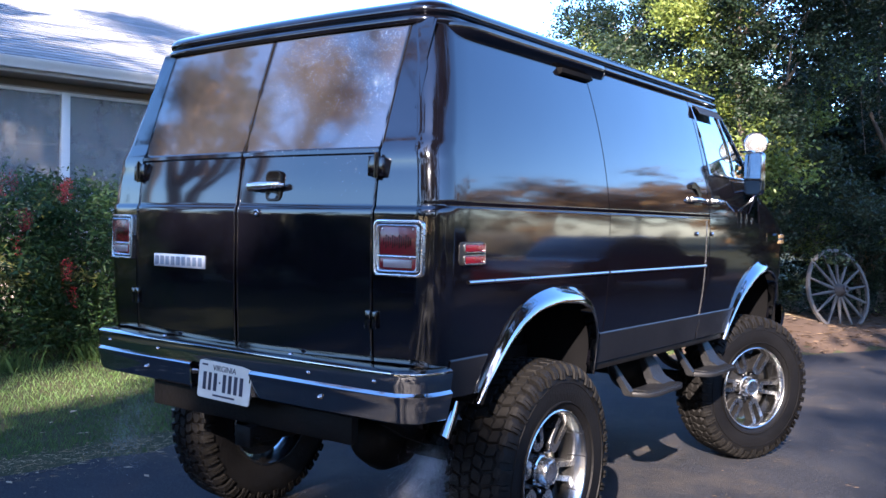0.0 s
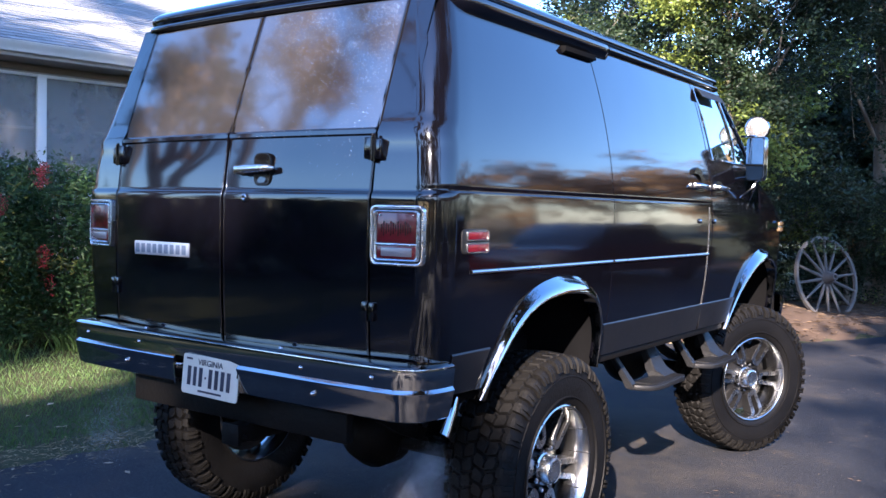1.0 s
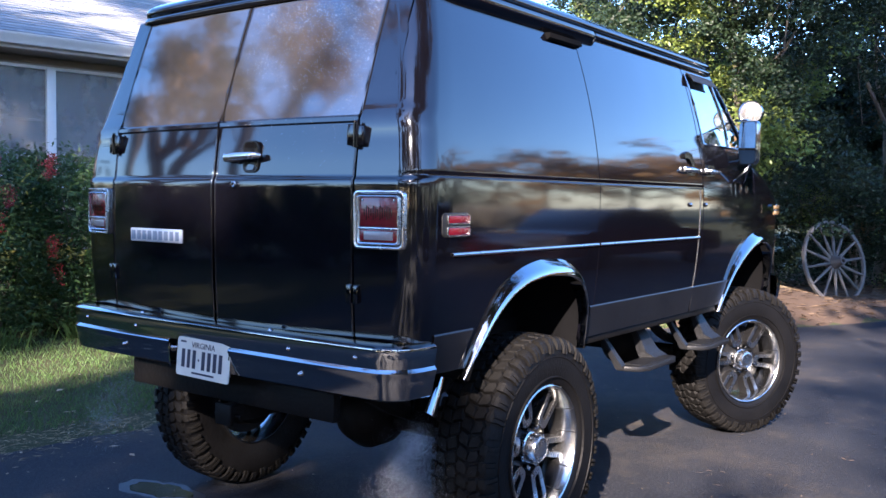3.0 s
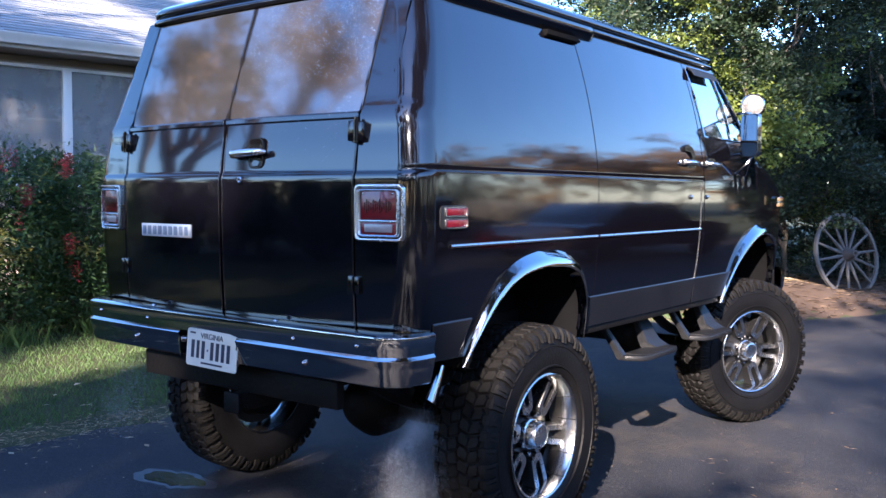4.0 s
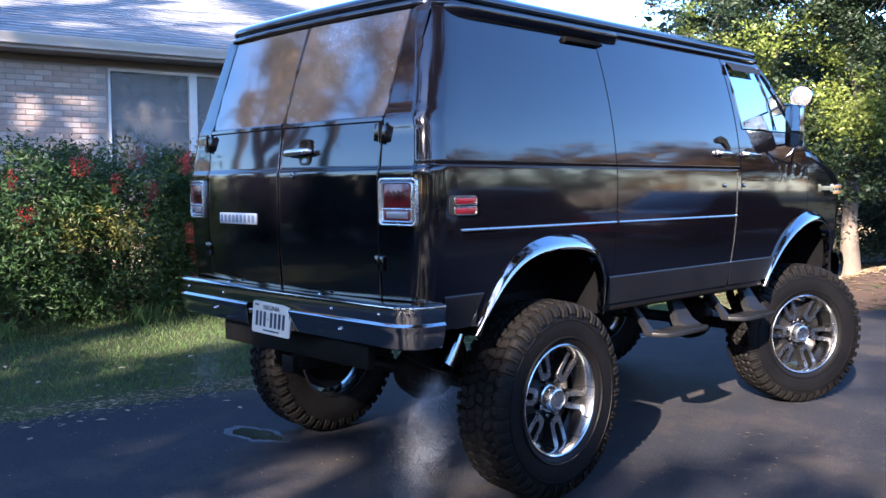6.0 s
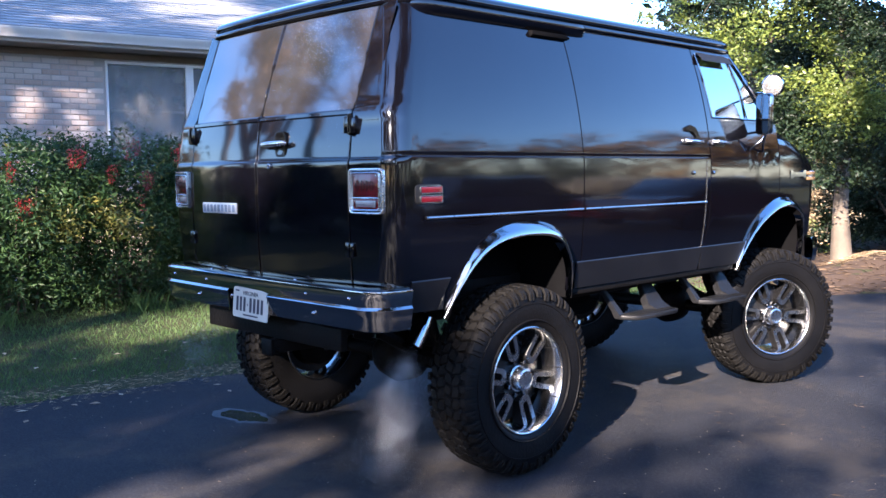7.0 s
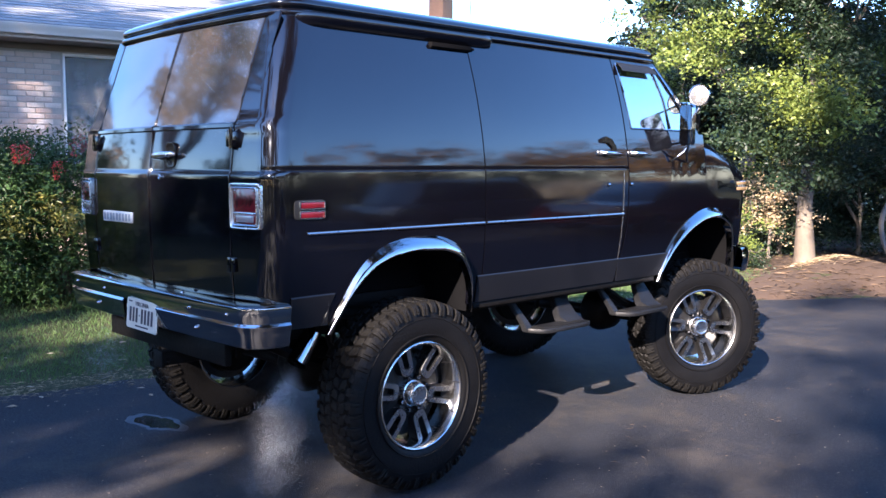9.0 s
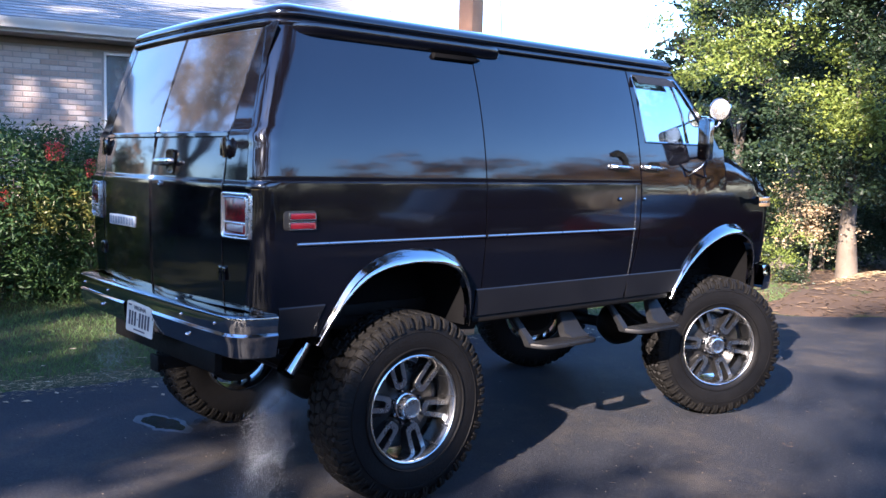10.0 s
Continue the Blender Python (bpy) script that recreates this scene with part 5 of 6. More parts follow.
outline = [(LAWN_EDGE(y) + 0.03 * math.sin(9 * y) + 0.02 * math.sin(23 * y + 1), y) for y in np.arange(-17.0, 7.2, 0.18)]
outline += [(x, bed_edge(x) + 0.03 * math.sin(8 * x)) for x in np.arange(-1.45, 15.3, 0.25)] + [(15.3, 13.0), (15.3, -17.0)]
bm = bmesh.new()
prism(bm, outline, "z", -0.08, 0.0)
part("driveway", bm, ASPHALT, None, "dark asphalt driveway scattered with pine needles", None, "structure", "driveway")

# pine straw bed at the end of the drive
P = []
for y in np.arange(7.0, 16.01, 0.24):
    P.append([(x, y, ground_z(x, y) + 0.012 + 0.03 * noise.noise(Vector((x * 3, y * 3, 4)))) if y > bed_edge(max(-1.45, x)) + 0.02 and x > -4 else (x, y, -0.12) for x in np.arange(-4.2, 7.3, 0.28)])
tagged(grid("planting_bed", P, MULCH, None, "reddish pine straw mulch bed"), "", "planting bed", "", "structure")


def blades(name, pts, height, width, material, label, category, rng, lean=0.5, normal=None):
    """Many thin blades in one mesh."""
    V, F = [], []
    for (x, y, z) in pts:
        a, h, w = rng.uniform(0, math.tau), height * rng.uniform(0.4, 1.25), width * rng.uniform(0.6, 1.3)
        b = rng.uniform(0, math.tau)
        l = lean * h * rng.uniform(0.2, 1.0)
        dx, dy = w * math.cos(a), w * math.sin(a)
        n = len(V)
        V += [(x - dx, y - dy, z), (x + dx, y + dy, z), (x + 0.5 * l * math.cos(b), y + 0.5 * l * math.sin(b), z + 0.65 * h), (x + l * math.cos(b), y + l * math.sin(b), z + h)]
        F += [(n, n + 1, n + 2), (n + 1, n + 3, n + 2)]
    return from_data(name, V, F, material, None, label, False, "stuff", category)


rng = np.random.default_rng(11)
pts = []
while len(pts) < 92000:
    y = rng.uniform(-3.2, 9.0)
    x = LAWN_EDGE(min(y, 7.2)) - 0.02 - 4.6 * rng.random() ** 1.25
    if noise.noise(Vector((x * 1.3, y * 1.3, 2))) + 0.25 < rng.random() * 0.45 and x > LAWN_EDGE(min(y, 7.2)) - 0.45:
        continue
    pts.append((x, y, ground_z(x, y) - 0.005))
blades("lawn_grass", pts, 0.050, 0.0034, GRASS, "short uneven green lawn grass", "grass", rng, 0.9)
pts = []
for cx, cy, n, s in ((-5.2, 1.75, 260, 0.10), (-5.3, 2.2, 120, 0.08), (-5.15, 0.85, 150, 0.1), (-5.0, 3.0, 90, 0.12), (-5.2, -0.6, 120, 0.15)):
    for _ in range(n):
        x, y = rng.normal(cx, s), rng.normal(cy, s)
        pts.append((x, y, ground_z(x, y)))
blades("grass_tufts", pts, 0.20, 0.005, GRASS, "taller grass tufts along the shrub bed", "grass", rng, 0.7)


def flat_leaves(name, spots, size, material, label, category, rng, long=1.0):
    V, F = [], []
    for x, y, z in spots:
        s, a = size * rng.uniform(0.5, 1.3), rng.uniform(0, math.tau)
        n = len(V)
        for u, v, h in ((-1, 0, 0.0), (0, -0.45 / long, 0.25), (1, 0, 0.1), (0, 0.45 / long, 0.3)):
            V.append((x + s * (u * math.cos(a) - v * math.sin(a)), y + s * (u * math.sin(a) + v * math.cos(a)), z + 0.004 + s * h * rng.uniform(0.1, 0.7)))
        F.append((n, n + 1, n + 2, n + 3))
    return from_data(name, V, F, material, None, label, False, "stuff", category)


spots = [(rng.normal(-2.3 if k % 3 else -3.2, 0.5), rng.uniform(-2, 7), 0.0) for k in range(150)]
spots = [(x, y, ground_z(x, y) + 0.03 if x < LAWN_EDGE(min(y, 7.2)) else 0.002) for x, y, _ in spots]
flat_leaves("fallen_leaves", spots, 0.035, DEADLEAF, "pale fallen leaves along the lawn edge", "leaves", rng)
spots = []
for _ in range(6500):
    y = rng.uniform(-3.2, 7.4)
    x = LAWN_EDGE(y) + rng.normal(-0.16, 0.18)
    spots.append((x, y, ground_z(x, y) + 0.012 if x < LAWN_EDGE(y) else 0.002))
flat_leaves("dry_grass_clippings", spots, 0.03, STRAW, "dry grass bits along the lawn edge", "grass", rng, 9)
spots = [(rng.uniform(-2.0, 7.5), rng.uniform(-3.2, 9.0), 0.001) for _ in range(1500)]
flat_leaves("drive_litter", spots, 0.007, DEADLEAF, "small leaf bits on the asphalt", "leaves", rng)
spots = [(rng.uniform(0.2, 7.5), rng.uniform(-1.2, 9.5), 0.001) for _ in range(420)]
flat_leaves("pine_needles", spots, 0.020, BEDSTRAW, "pine needles scattered on the asphalt", "needles", rng, 26)
nrng = np.random.default_rng(71)
spots = []
for _ in range(75):
    cx_, cy_, w_ = nrng.uniform(0.8, 6.0), nrng.uniform(-1.0, 8.5), nrng.uniform(0.05, 0.16)
    spots += [(cx_ + nrng.normal(0, w_), cy_ + nrng.normal(0, 1.6 * w_), 0.001) for _ in range(int(nrng.integers(4, 14)))]
flat_leaves("pine_needles", spots, 0.026, BEDSTRAW, "small drifts of dry pine needles on the asphalt", "needles", nrng, 36)
spots = [(rng.uniform(-3.8, 5.0), rng.uniform(7.3, 13.5), 0) for _ in range(6800)]
spots = [(x, y, ground_z(x, y) + 0.02) for x, y, _ in spots if y > bed_edge(max(-1.45, x)) - 0.12]
# straw paler than the rest of the bed, to brighten the sun patch here
heap = [(-1.28 + nrng.normal(0, 0.26), 10.15 + nrng.normal(0, 0.24), nrng.uniform(0.02, 0.11)) for _ in range(900)]
flat_leaves("straw_heap", [(x, y, ground_z(x, y) + z * math.exp(-((x + 1.28) ** 2 + (y - 10.15) ** 2) / 0.12)) for x, y, z in heap], 0.075, STRAW, "heap of dry straw, coloured bright as a sun patch, at the foot of the trunk", "straw", nrng, 7)
flat_leaves("bed_straw", spots, 0.07, BEDSTRAW, "loose straw and leaves on the bed", "straw", rng, 3)
def puddle_ring(bm, radii, height):
    """Rings of an uneven pool: radii as shares of the outline, from outside to inside."""
    rim = []
    for a in np.linspace(0, math.tau, 64, endpoint=False):
        w = 0.23 + 0.045 * math.sin(2 * a + 1) + 0.02 * math.sin(5 * a) + 0.010 * math.sin(11 * a)
        rim.append([bm.verts.new((-1.06 + w * f * math.cos(a) + 0.02 * f * math.sin(3 * a), -0.42 + 0.62 * w * f * math.sin(a), h)) for f, h in zip(radii, height)])
    for p, q in zip(rim, rim[1:] + rim[:1]):
        for k in range(len(radii) - 1):
            bm.faces.new((p[k], p[k + 1], q[k + 1], q[k]))
    return rim


puddle = thing("puddle", "shallow water puddle with a painted pale sheen round it on the asphalt", "puddle", (0, 0, 0))
bm = bmesh.new()
inner = puddle_ring(bm, (0.74, 0.72, 0.4, 0.12), (0.001, 0.0035, 0.0035, 0.0035))
bm.faces.new([r[-1] for r in inner])
part("water", bm, WATER, puddle)
# ring whose pale colour stands in for sky reflected at the puddle's edge
bm = bmesh.new()
puddle_ring(bm, (1.0, 0.98, 0.90, 0.76, 0.70), (0.0008, 0.002, 0.0024, 0.0024, 0.001))
part("sheen_rim", bm, RIM_SHEEN, puddle, "pale sky sheen painted round the water")

# ---------------------------------------------------------------- house
house = thing("house", "single-storey brick house with a grey shingle roof and beige gutter", "house", (-8.0, 0, 0.015), -9.1)
U0, U1 = -2.6, 9.2
WA, WB, WZ0, WZ1 = 1.72, 3.97, 1.60, 3.06
bm = bmesh.new()
for lo, hi in (((-0.25, U0, -0.2), (0, WA, 3.16)), ((-0.25, WB, -0.2), (0, U1, 3.16)), ((-0.25, WA, -0.2), (0, WB, WZ0)), ((-0.25, WA, WZ1), (0, WB, 3.16))):
    box(bm, lo, hi)
wall = part("wall", bm, MORTAR, house, "pale washed brick wall")
bm = bmesh.new()
box(bm, (-8.5, U0, -0.2), (-0.30, U0 + 0.25, 3.16))
box(bm, (-8.5, U1 - 0.25, -0.2), (-0.30, U1, 3.16))
box(bm, (-8.5, U0, -0.2), (-8.25, U1, 3.16))
part("outer_wall", bm, MORTAR, house)
bm = bmesh.new()
box(bm, (0.0, U0, 3.085), (0.035, U1, 3.16), 0.006)
part("frieze_board", bm, SOFFIT, house, "", 40)
bm = bmesh.new()
box(bm, (0.0, U0 - 0.4, 3.165), (0.50, U1 + 0.4, 3.18))
part("soffit", bm, SOFFIT, house, "brown soffit boards")
bm = bmesh.new()
box(bm, (0.48, U0 - 0.4, 3.17), (0.505, U1 + 0.4, 3.34), 0.004)
part("fascia", bm, TAN, house, "beige fascia board", 40)
bm = bmesh.new()
prism(bm, [(0.508, 3.205), (0.575, 3.205), (0.585, 3.215), (0.588, 3.25), (0.612, 3.285), (0.618, 3.325), (0.612, 3.332), (0.604, 3.325), (0.600, 3.29), (0.57, 3.25), (0.565, 3.22), (0.512, 3.22)], "y", U0 - 0.42, U1 + 0.42)
part("gutter", bm, TAN, house, "beige metal gutter", 30)
# window with two sashes
bm = bmesh.new()
for lo, hi in (((-0.10, WA, WZ1 - 0.035), (0.025, WB, WZ1)), ((-0.10, WA, WZ0), (0.04, WB, WZ0 + 0.05)), ((-0.10, WA, WZ0), (0.025, WA + 0.03, WZ1)), ((-0.10, WB - 0.03, WZ0), (0.025, WB, WZ1)),
               ((-0.10, 2.785, WZ0), (0.03, 2.895, WZ1))):
    box(bm, lo, hi, 0.004)
win = part("window", bm, WHITE, house, "white double sash window with drawn shades", 40)
for a, b in ((WA + 0.03, 2.785), (2.895, WB - 0.03)):
    bm = bmesh.new()
    box(bm, (-0.06, a, 2.40), (-0.025, b, 2.435), 0.003)
    part("meeting_rail", bm, TAN, win, "", 40)
    bm = bmesh.new()
    box(bm, (-0.048, a, WZ0 + 0.05), (-0.044, b, WZ1 - 0.035))
    pn = part("pane", bm, GLASS, win)
    pn.visible_shadow = False
    bm = bmesh.new()
    box(bm, (-0.022, a, WZ0 + 0.05), (-0.020, b, WZ1 - 0.035))
    part("insect_screen", bm, SCREEN, win, "fine grey insect screen")
    P = [[(-0.13 + 0.006 * math.sin(40 * u), u, z) for u in np.linspace(a - 0.02, b + 0.02, 40)] for z in (WZ0, 2.1, 2.6, WZ1)]
    grid("shade", P, CURTAIN, win, "grey cloth window shade", 0.006)

PITCH = math.atan(5 / 12)
RUN = 4.6


def roof_at(s, u, lift=0.0):
    """A point of the front roof slope: s metres up the slope from the eave, u along the house."""
    return (0.56 - s * math.cos(PITCH) - lift * math.sin(PITCH) * -1, u, 3.335 + s * math.sin(PITCH) + lift * math.cos(PITCH))


top_s = RUN / math.cos(PITCH)
ridge_x, ridge_z = roof_at(top_s, 0)[0], roof_at(top_s, 0)[2]
V = [roof_at(0, U0 - 0.4), roof_at(0, U1 + 0.45), (ridge_x, U1 + 0.45 - RUN, ridge_z), (ridge_x, U0 - 0.4, ridge_z), (ridge_x - RUN, U0 - 0.4, 3.335), (ridge_x - RUN, U1 + 0.45, 3.335)]
rf = from_data("roof", V, [(0, 1, 2, 3), (1, 5, 2), (4, 3, 2, 5), (4, 0, 3)], SHINGLEBULK, house, "grey asphalt shingle roof")
sd = rf.modifiers.new("thickness", "SOLIDIFY")
sd.thickness, sd.offset = 0.03, -1

# ---------------------------------------------------------------- plants


def leaf_mesh(name, centres, size, material, parent, rng, narrow=0.42, label="", droop=0.0, kind=""):
    """One mesh of small pointed leaves, each a folded blade of two faces."""
    n = len(centres)
    C = np.asarray(centres, float)
    a = rng.uniform(0, math.tau, n)
    tilt = rng.normal(-droop, 0.55, n)
    s = size * rng.uniform(0.55, 1.35, n)
    d = np.stack([np.cos(a) * np.cos(tilt), np.sin(a) * np.cos(tilt), np.sin(tilt)], 1)
    r = rng.normal(0, 1, (n, 3))
    w = np.cross(d, r)
    w /= np.linalg.norm(w, axis=1)[:, None] + 1e-9
    up = np.cross(w, d)
    tip, base = C + d * s[:, None], C - d * s[:, None]
    l = C + w * (s * narrow)[:, None] + up * (s * 0.15)[:, None] - d * (s * 0.1)[:, None]
    q = C - w * (s * narrow)[:, None] + up * (s * 0.15)[:, None] - d * (s * 0.1)[:, None]
    V = np.stack([base, l, tip, q], 1).reshape(-1, 3)
    i = np.arange(n) * 4
    F = np.concatenate([np.stack([i, i + 1, i + 2], 1), np.stack([i, i + 2, i + 3], 1)])
    me = bpy.data.meshes.new(name)
    me.vertices.add(len(V))
    me.vertices.foreach_set("co", V.ravel())
    me.loops.add(F.size)
    me.loops.foreach_set("vertex_index", F.ravel().astype(np.int32))
    me.polygons.add(len(F))
    me.polygons.foreach_set("loop_start", (np.arange(len(F)) * 3).astype(np.int32))
    me.update(calc_edges=True)
    me.materials.append(material)
    ob = new(name, me)
    ob.parent = parent
    return tagged(ob, label, "", "", kind)


def limb_path(a, b, rng, wob=0.12, n=6):
    a, b = np.array(a, float), np.array(b, float)
    L = np.linalg.norm(b - a)
    pts = []
    for k in range(n):
        t = k / (n - 1)
        pts.append(tuple(a + (b - a) * t + rng.normal(0, wob * L * 0.25, 3) * math.sin(math.pi * t) + np.array([0, 0, 0.12 * L * math.sin(math.pi * t)])))
    return pts


def tree(name, label, base, trunk_h, trunk_r, crown, rng, leaves, leaf_size, leaf_mat, bark=None, limbs=14, second=None, clump=0.42, per=60, hollow=0.35, group="", narrow=0.42, category="tree", gate=-0.28, slim=1.0, fork=0.28, front=None):
    """A trunk with limbs and a crown of leaf clumps. crown: centre and radii, relative to the base."""
    t = thing(name, label, category, base, 0, group)
    cx, cy, cz, rx, ry, rz = crown
    bm = bmesh.new()
    top = (cx * 0.6, cy * 0.6, max(trunk_h, cz + rz * 0.45))
    stem = limb_path((0, 0, -0.15), top, rng, 0.06, 9)
    tube(bm, stem, [trunk_r * 1.35] + [trunk_r * (1 - 0.85 * k / 8) ** (1 if slim == 1 else 1.7) for k in range(1, 9)], 10)
    ends = []
    for k in range(limbs):
        f = rng.uniform(fork, 0.95)
        p = np.array(stem[int(f * 8)])
        v = rng.normal(0, 1, 3)
        v /= np.linalg.norm(v)
        v[2] = abs(v[2]) * 0.7 - 0.15
        e = np.array([cx, cy, cz]) + v * np.array([rx, ry, rz]) * rng.uniform(0.65, 1.0)
        path = limb_path(p, e, rng)
        r0 = trunk_r * (1 - 0.8 * f) * 0.6 + 0.012
        r0 *= slim
        tube(bm, path, [max(0.006, r0 * (1 - 0.9 * j / 5)) for j in range(6)], 6)
        ends += path[2:]
        for _ in range(3):
            q = np.array(path[rng.integers(2, 6)])
            e2 = q + rng.normal(0, 1, 3) * np.array([rx, ry, rz]) * 0.28
            pp = limb_path(q, e2, rng, 0.2, 5)
            tube(bm, pp, [max(0.005, r0 * 0.4 * (1 - 0.8 * j / 4)) for j in range(5)], 5)
            ends += pp[1:]
    part("trunk", bm, bark or BARK, t, "", 60)
    n_cl = max(8, leaves // per)
    v = rng.normal(0, 1, (n_cl, 3))
    v /= np.linalg.norm(v, axis=1)[:, None]
    rad = (hollow + (1 - hollow) * rng.random(n_cl)) ** 0.6
    cen = np.array([cx, cy, cz]) + v * rad[:, None] * np.array([rx, ry, rz])
    cen += np.array([[noise.noise(Vector(c) * 0.7), noise.noise(Vector(c) * 0.7 + Vector((9, 0, 0))), noise.noise(Vector(c) * 0.7 + Vector((0, 9, 0)))] for c in cen]) * 0.55 * min(rx, rz)
    if front:
        for fc, fr, fn in front:
            v = rng.normal(0, 0.5, (fn, 3))
            cen = np.concatenate([cen, np.array(fc) + v * np.array(fr)])
            n_cl += fn
    e = np.array(ends)
    near = rng.random(n_cl) < (0.3 if front else 0.45)
    cen[near] = e[rng.integers(0, len(e), near.sum())] + rng.normal(0, 0.25, (near.sum(), 3))
    keep = np.array([noise.noise(Vector(c) * (1.1 / max(0.6, min(rx, rz) / 3))) > gate for c in cen])
    cen = cen[keep]
    L = np.repeat(cen, per, 0) + rng.normal(0, clump, (len(cen) * per, 3)) * np.array([1, 1, 0.6])
    L = L[L[:, 2] > 0.05 - base[2]]
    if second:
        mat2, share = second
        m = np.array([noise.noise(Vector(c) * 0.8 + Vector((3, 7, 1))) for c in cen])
        # low clumps on the sun-facing front get the sunlit leaf colour first
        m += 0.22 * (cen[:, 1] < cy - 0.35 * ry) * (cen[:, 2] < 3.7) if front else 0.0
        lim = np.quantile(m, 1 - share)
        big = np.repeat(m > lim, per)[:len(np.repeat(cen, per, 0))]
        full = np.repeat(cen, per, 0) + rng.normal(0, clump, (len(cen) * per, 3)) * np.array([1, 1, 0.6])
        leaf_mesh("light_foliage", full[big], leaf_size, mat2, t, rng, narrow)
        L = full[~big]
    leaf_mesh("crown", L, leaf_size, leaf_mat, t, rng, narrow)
    return t


def nandina(base, h, w, rng, leaves, warm=0.12, clusters=()):
    t = thing("nandina_bush", "green nandina bush hung with red berry clusters beside the house", "shrub", base, 0, "nandina shrubs along the house")
    tips = []
    for _ in range(26):
        bm = bmesh.new()
        a, r = rng.uniform(0, math.tau), w * math.sqrt(rng.random())
        e = (r * math.cos(a), r * math.sin(a), h * rng.uniform(0.55, 1.0) * (1 - 0.25 * (r / w) ** 2))
        p = limb_path((e[0] * 0.35, e[1] * 0.35, 0), e, rng, 0.12, 5)
        tube(bm, p, [0.012, 0.010, 0.008, 0.006, 0.004], 5)
        part("woody_stem", bm, STEM, t, "", 60)
        tips += [np.array(q) for q in p[1:]] + [np.array(p[-1])]
    n_cl = leaves // 34
    idx = rng.integers(0, len(tips), n_cl)
    cen = np.array(tips)[idx] + rng.normal(0, 0.17, (n_cl, 3)) * np.array([1, 1, 0.8])
    skirt = rng.random(n_cl) < 0.62
    a = rng.uniform(0, math.tau, n_cl)
    zz = h * (0.06 + 0.92 * rng.random(n_cl))
    rr = w * (0.75 + 0.32 * rng.random(n_cl)) * (1 - 0.35 * (zz / h) ** 3)
    cen[skirt] = np.stack([rr * np.cos(a), rr * np.sin(a), zz], 1)[skirt]
    cen[:, 2] = np.maximum(cen[:, 2], 0.08)
    L = np.repeat(cen, 34, 0) + rng.normal(0, 0.075, (n_cl * 34, 3))
    warmm = np.repeat(np.array([noise.noise(Vector(c) * 2.2 + Vector(base)) for c in cen]) > 0.46 - warm, 34) & (L[:, 2] > 0.4 * h)
    leaf_mesh("foliage", L[~warmm], 0.033, LEAF, t, rng, 0.3, droop=0.25)
    leaf_mesh("young_foliage", L[warmm], 0.032, LEAFWARM, t, rng, 0.3, "yellow and copper young foliage", 0.25)
    for c in clusters:
        V, F = [], []
        c = np.array(c) - np.array(base)
        m = rng.integers(38, 70)
        for _ in range(m):
            k = rng.random()
            p = c + np.array([rng.normal(0, 0.035 * (1.1 - 0.6 * k)), rng.normal(0, 0.035 * (1.1 - 0.6 * k)), -0.2 * k + 0.05])
            r = rng.uniform(0.006, 0.0095)
            b = len(V)
            V += [tuple(p + r * np.array(q)) for q in ((1, 0, 0), (-1, 0, 0), (0, 1, 0), (0, -1, 0), (0, 0, 1), (0, 0, -1))]
            F += [(b + i, b + j, b + q) for i, j, q in ((0, 2, 4), (2, 1, 4), (1, 3, 4), (3, 0, 4), (2, 0, 5), (1, 2, 5), (3, 1, 5), (0, 3, 5))]
        from_data("berry_spray", V, F, BERRY, t, "drooping cluster of red berries", True, "stuff")
    return t


rng = np.random.default_rng(21)
BERRIES = [(-5.04, 1.33, 1.09), (-5.08, 0.96, 1.57), (-5.09, 0.88, 1.34), (-5.05, 1.28, 1.82), (-5.03, 1.39, 0.84), (-5.13, 0.58, 1.63), (-5.04, 1.32, 1.83), (-5.04, 1.34, 1.11), (-5.09, 0.94, 1.56), (-5.11, 0.76, 1.87), (-5.18, 0.19, 1.8), (-5.04, 1.34, 1.86), (-5.17, 0.26, 1.8), (-5.1, 0.84, 1.92), (-5.24, -0.31, 1.29), (-5.25, -0.38, 1.66), (-5.16, 0.32, 1.83), (-5.23, -0.24, 1.31)]
for k, y in enumerate(np.arange(-3.6, 9.0, 1.15)):
    x = -6.05 + 0.15 * y + rng.normal(0, 0.08)
    b = (x, y, ground_z(x, y) - 0.02)
    mine = [c for c in BERRIES if abs(c[1] - y) <= 0.576]
    h = (1.50, 1.62, 1.72, 1.80, 1.78, 1.74, 1.70, 1.72, 1.76, 1.7, 1.7, 1.7)[k % 12] - b[2] + 0.17
    nandina(b, h, 0.86, rng, 27000 if -2.5 < y < 7 else 6000, 0.08 if 0 < y < 3 else 0.05, mine)

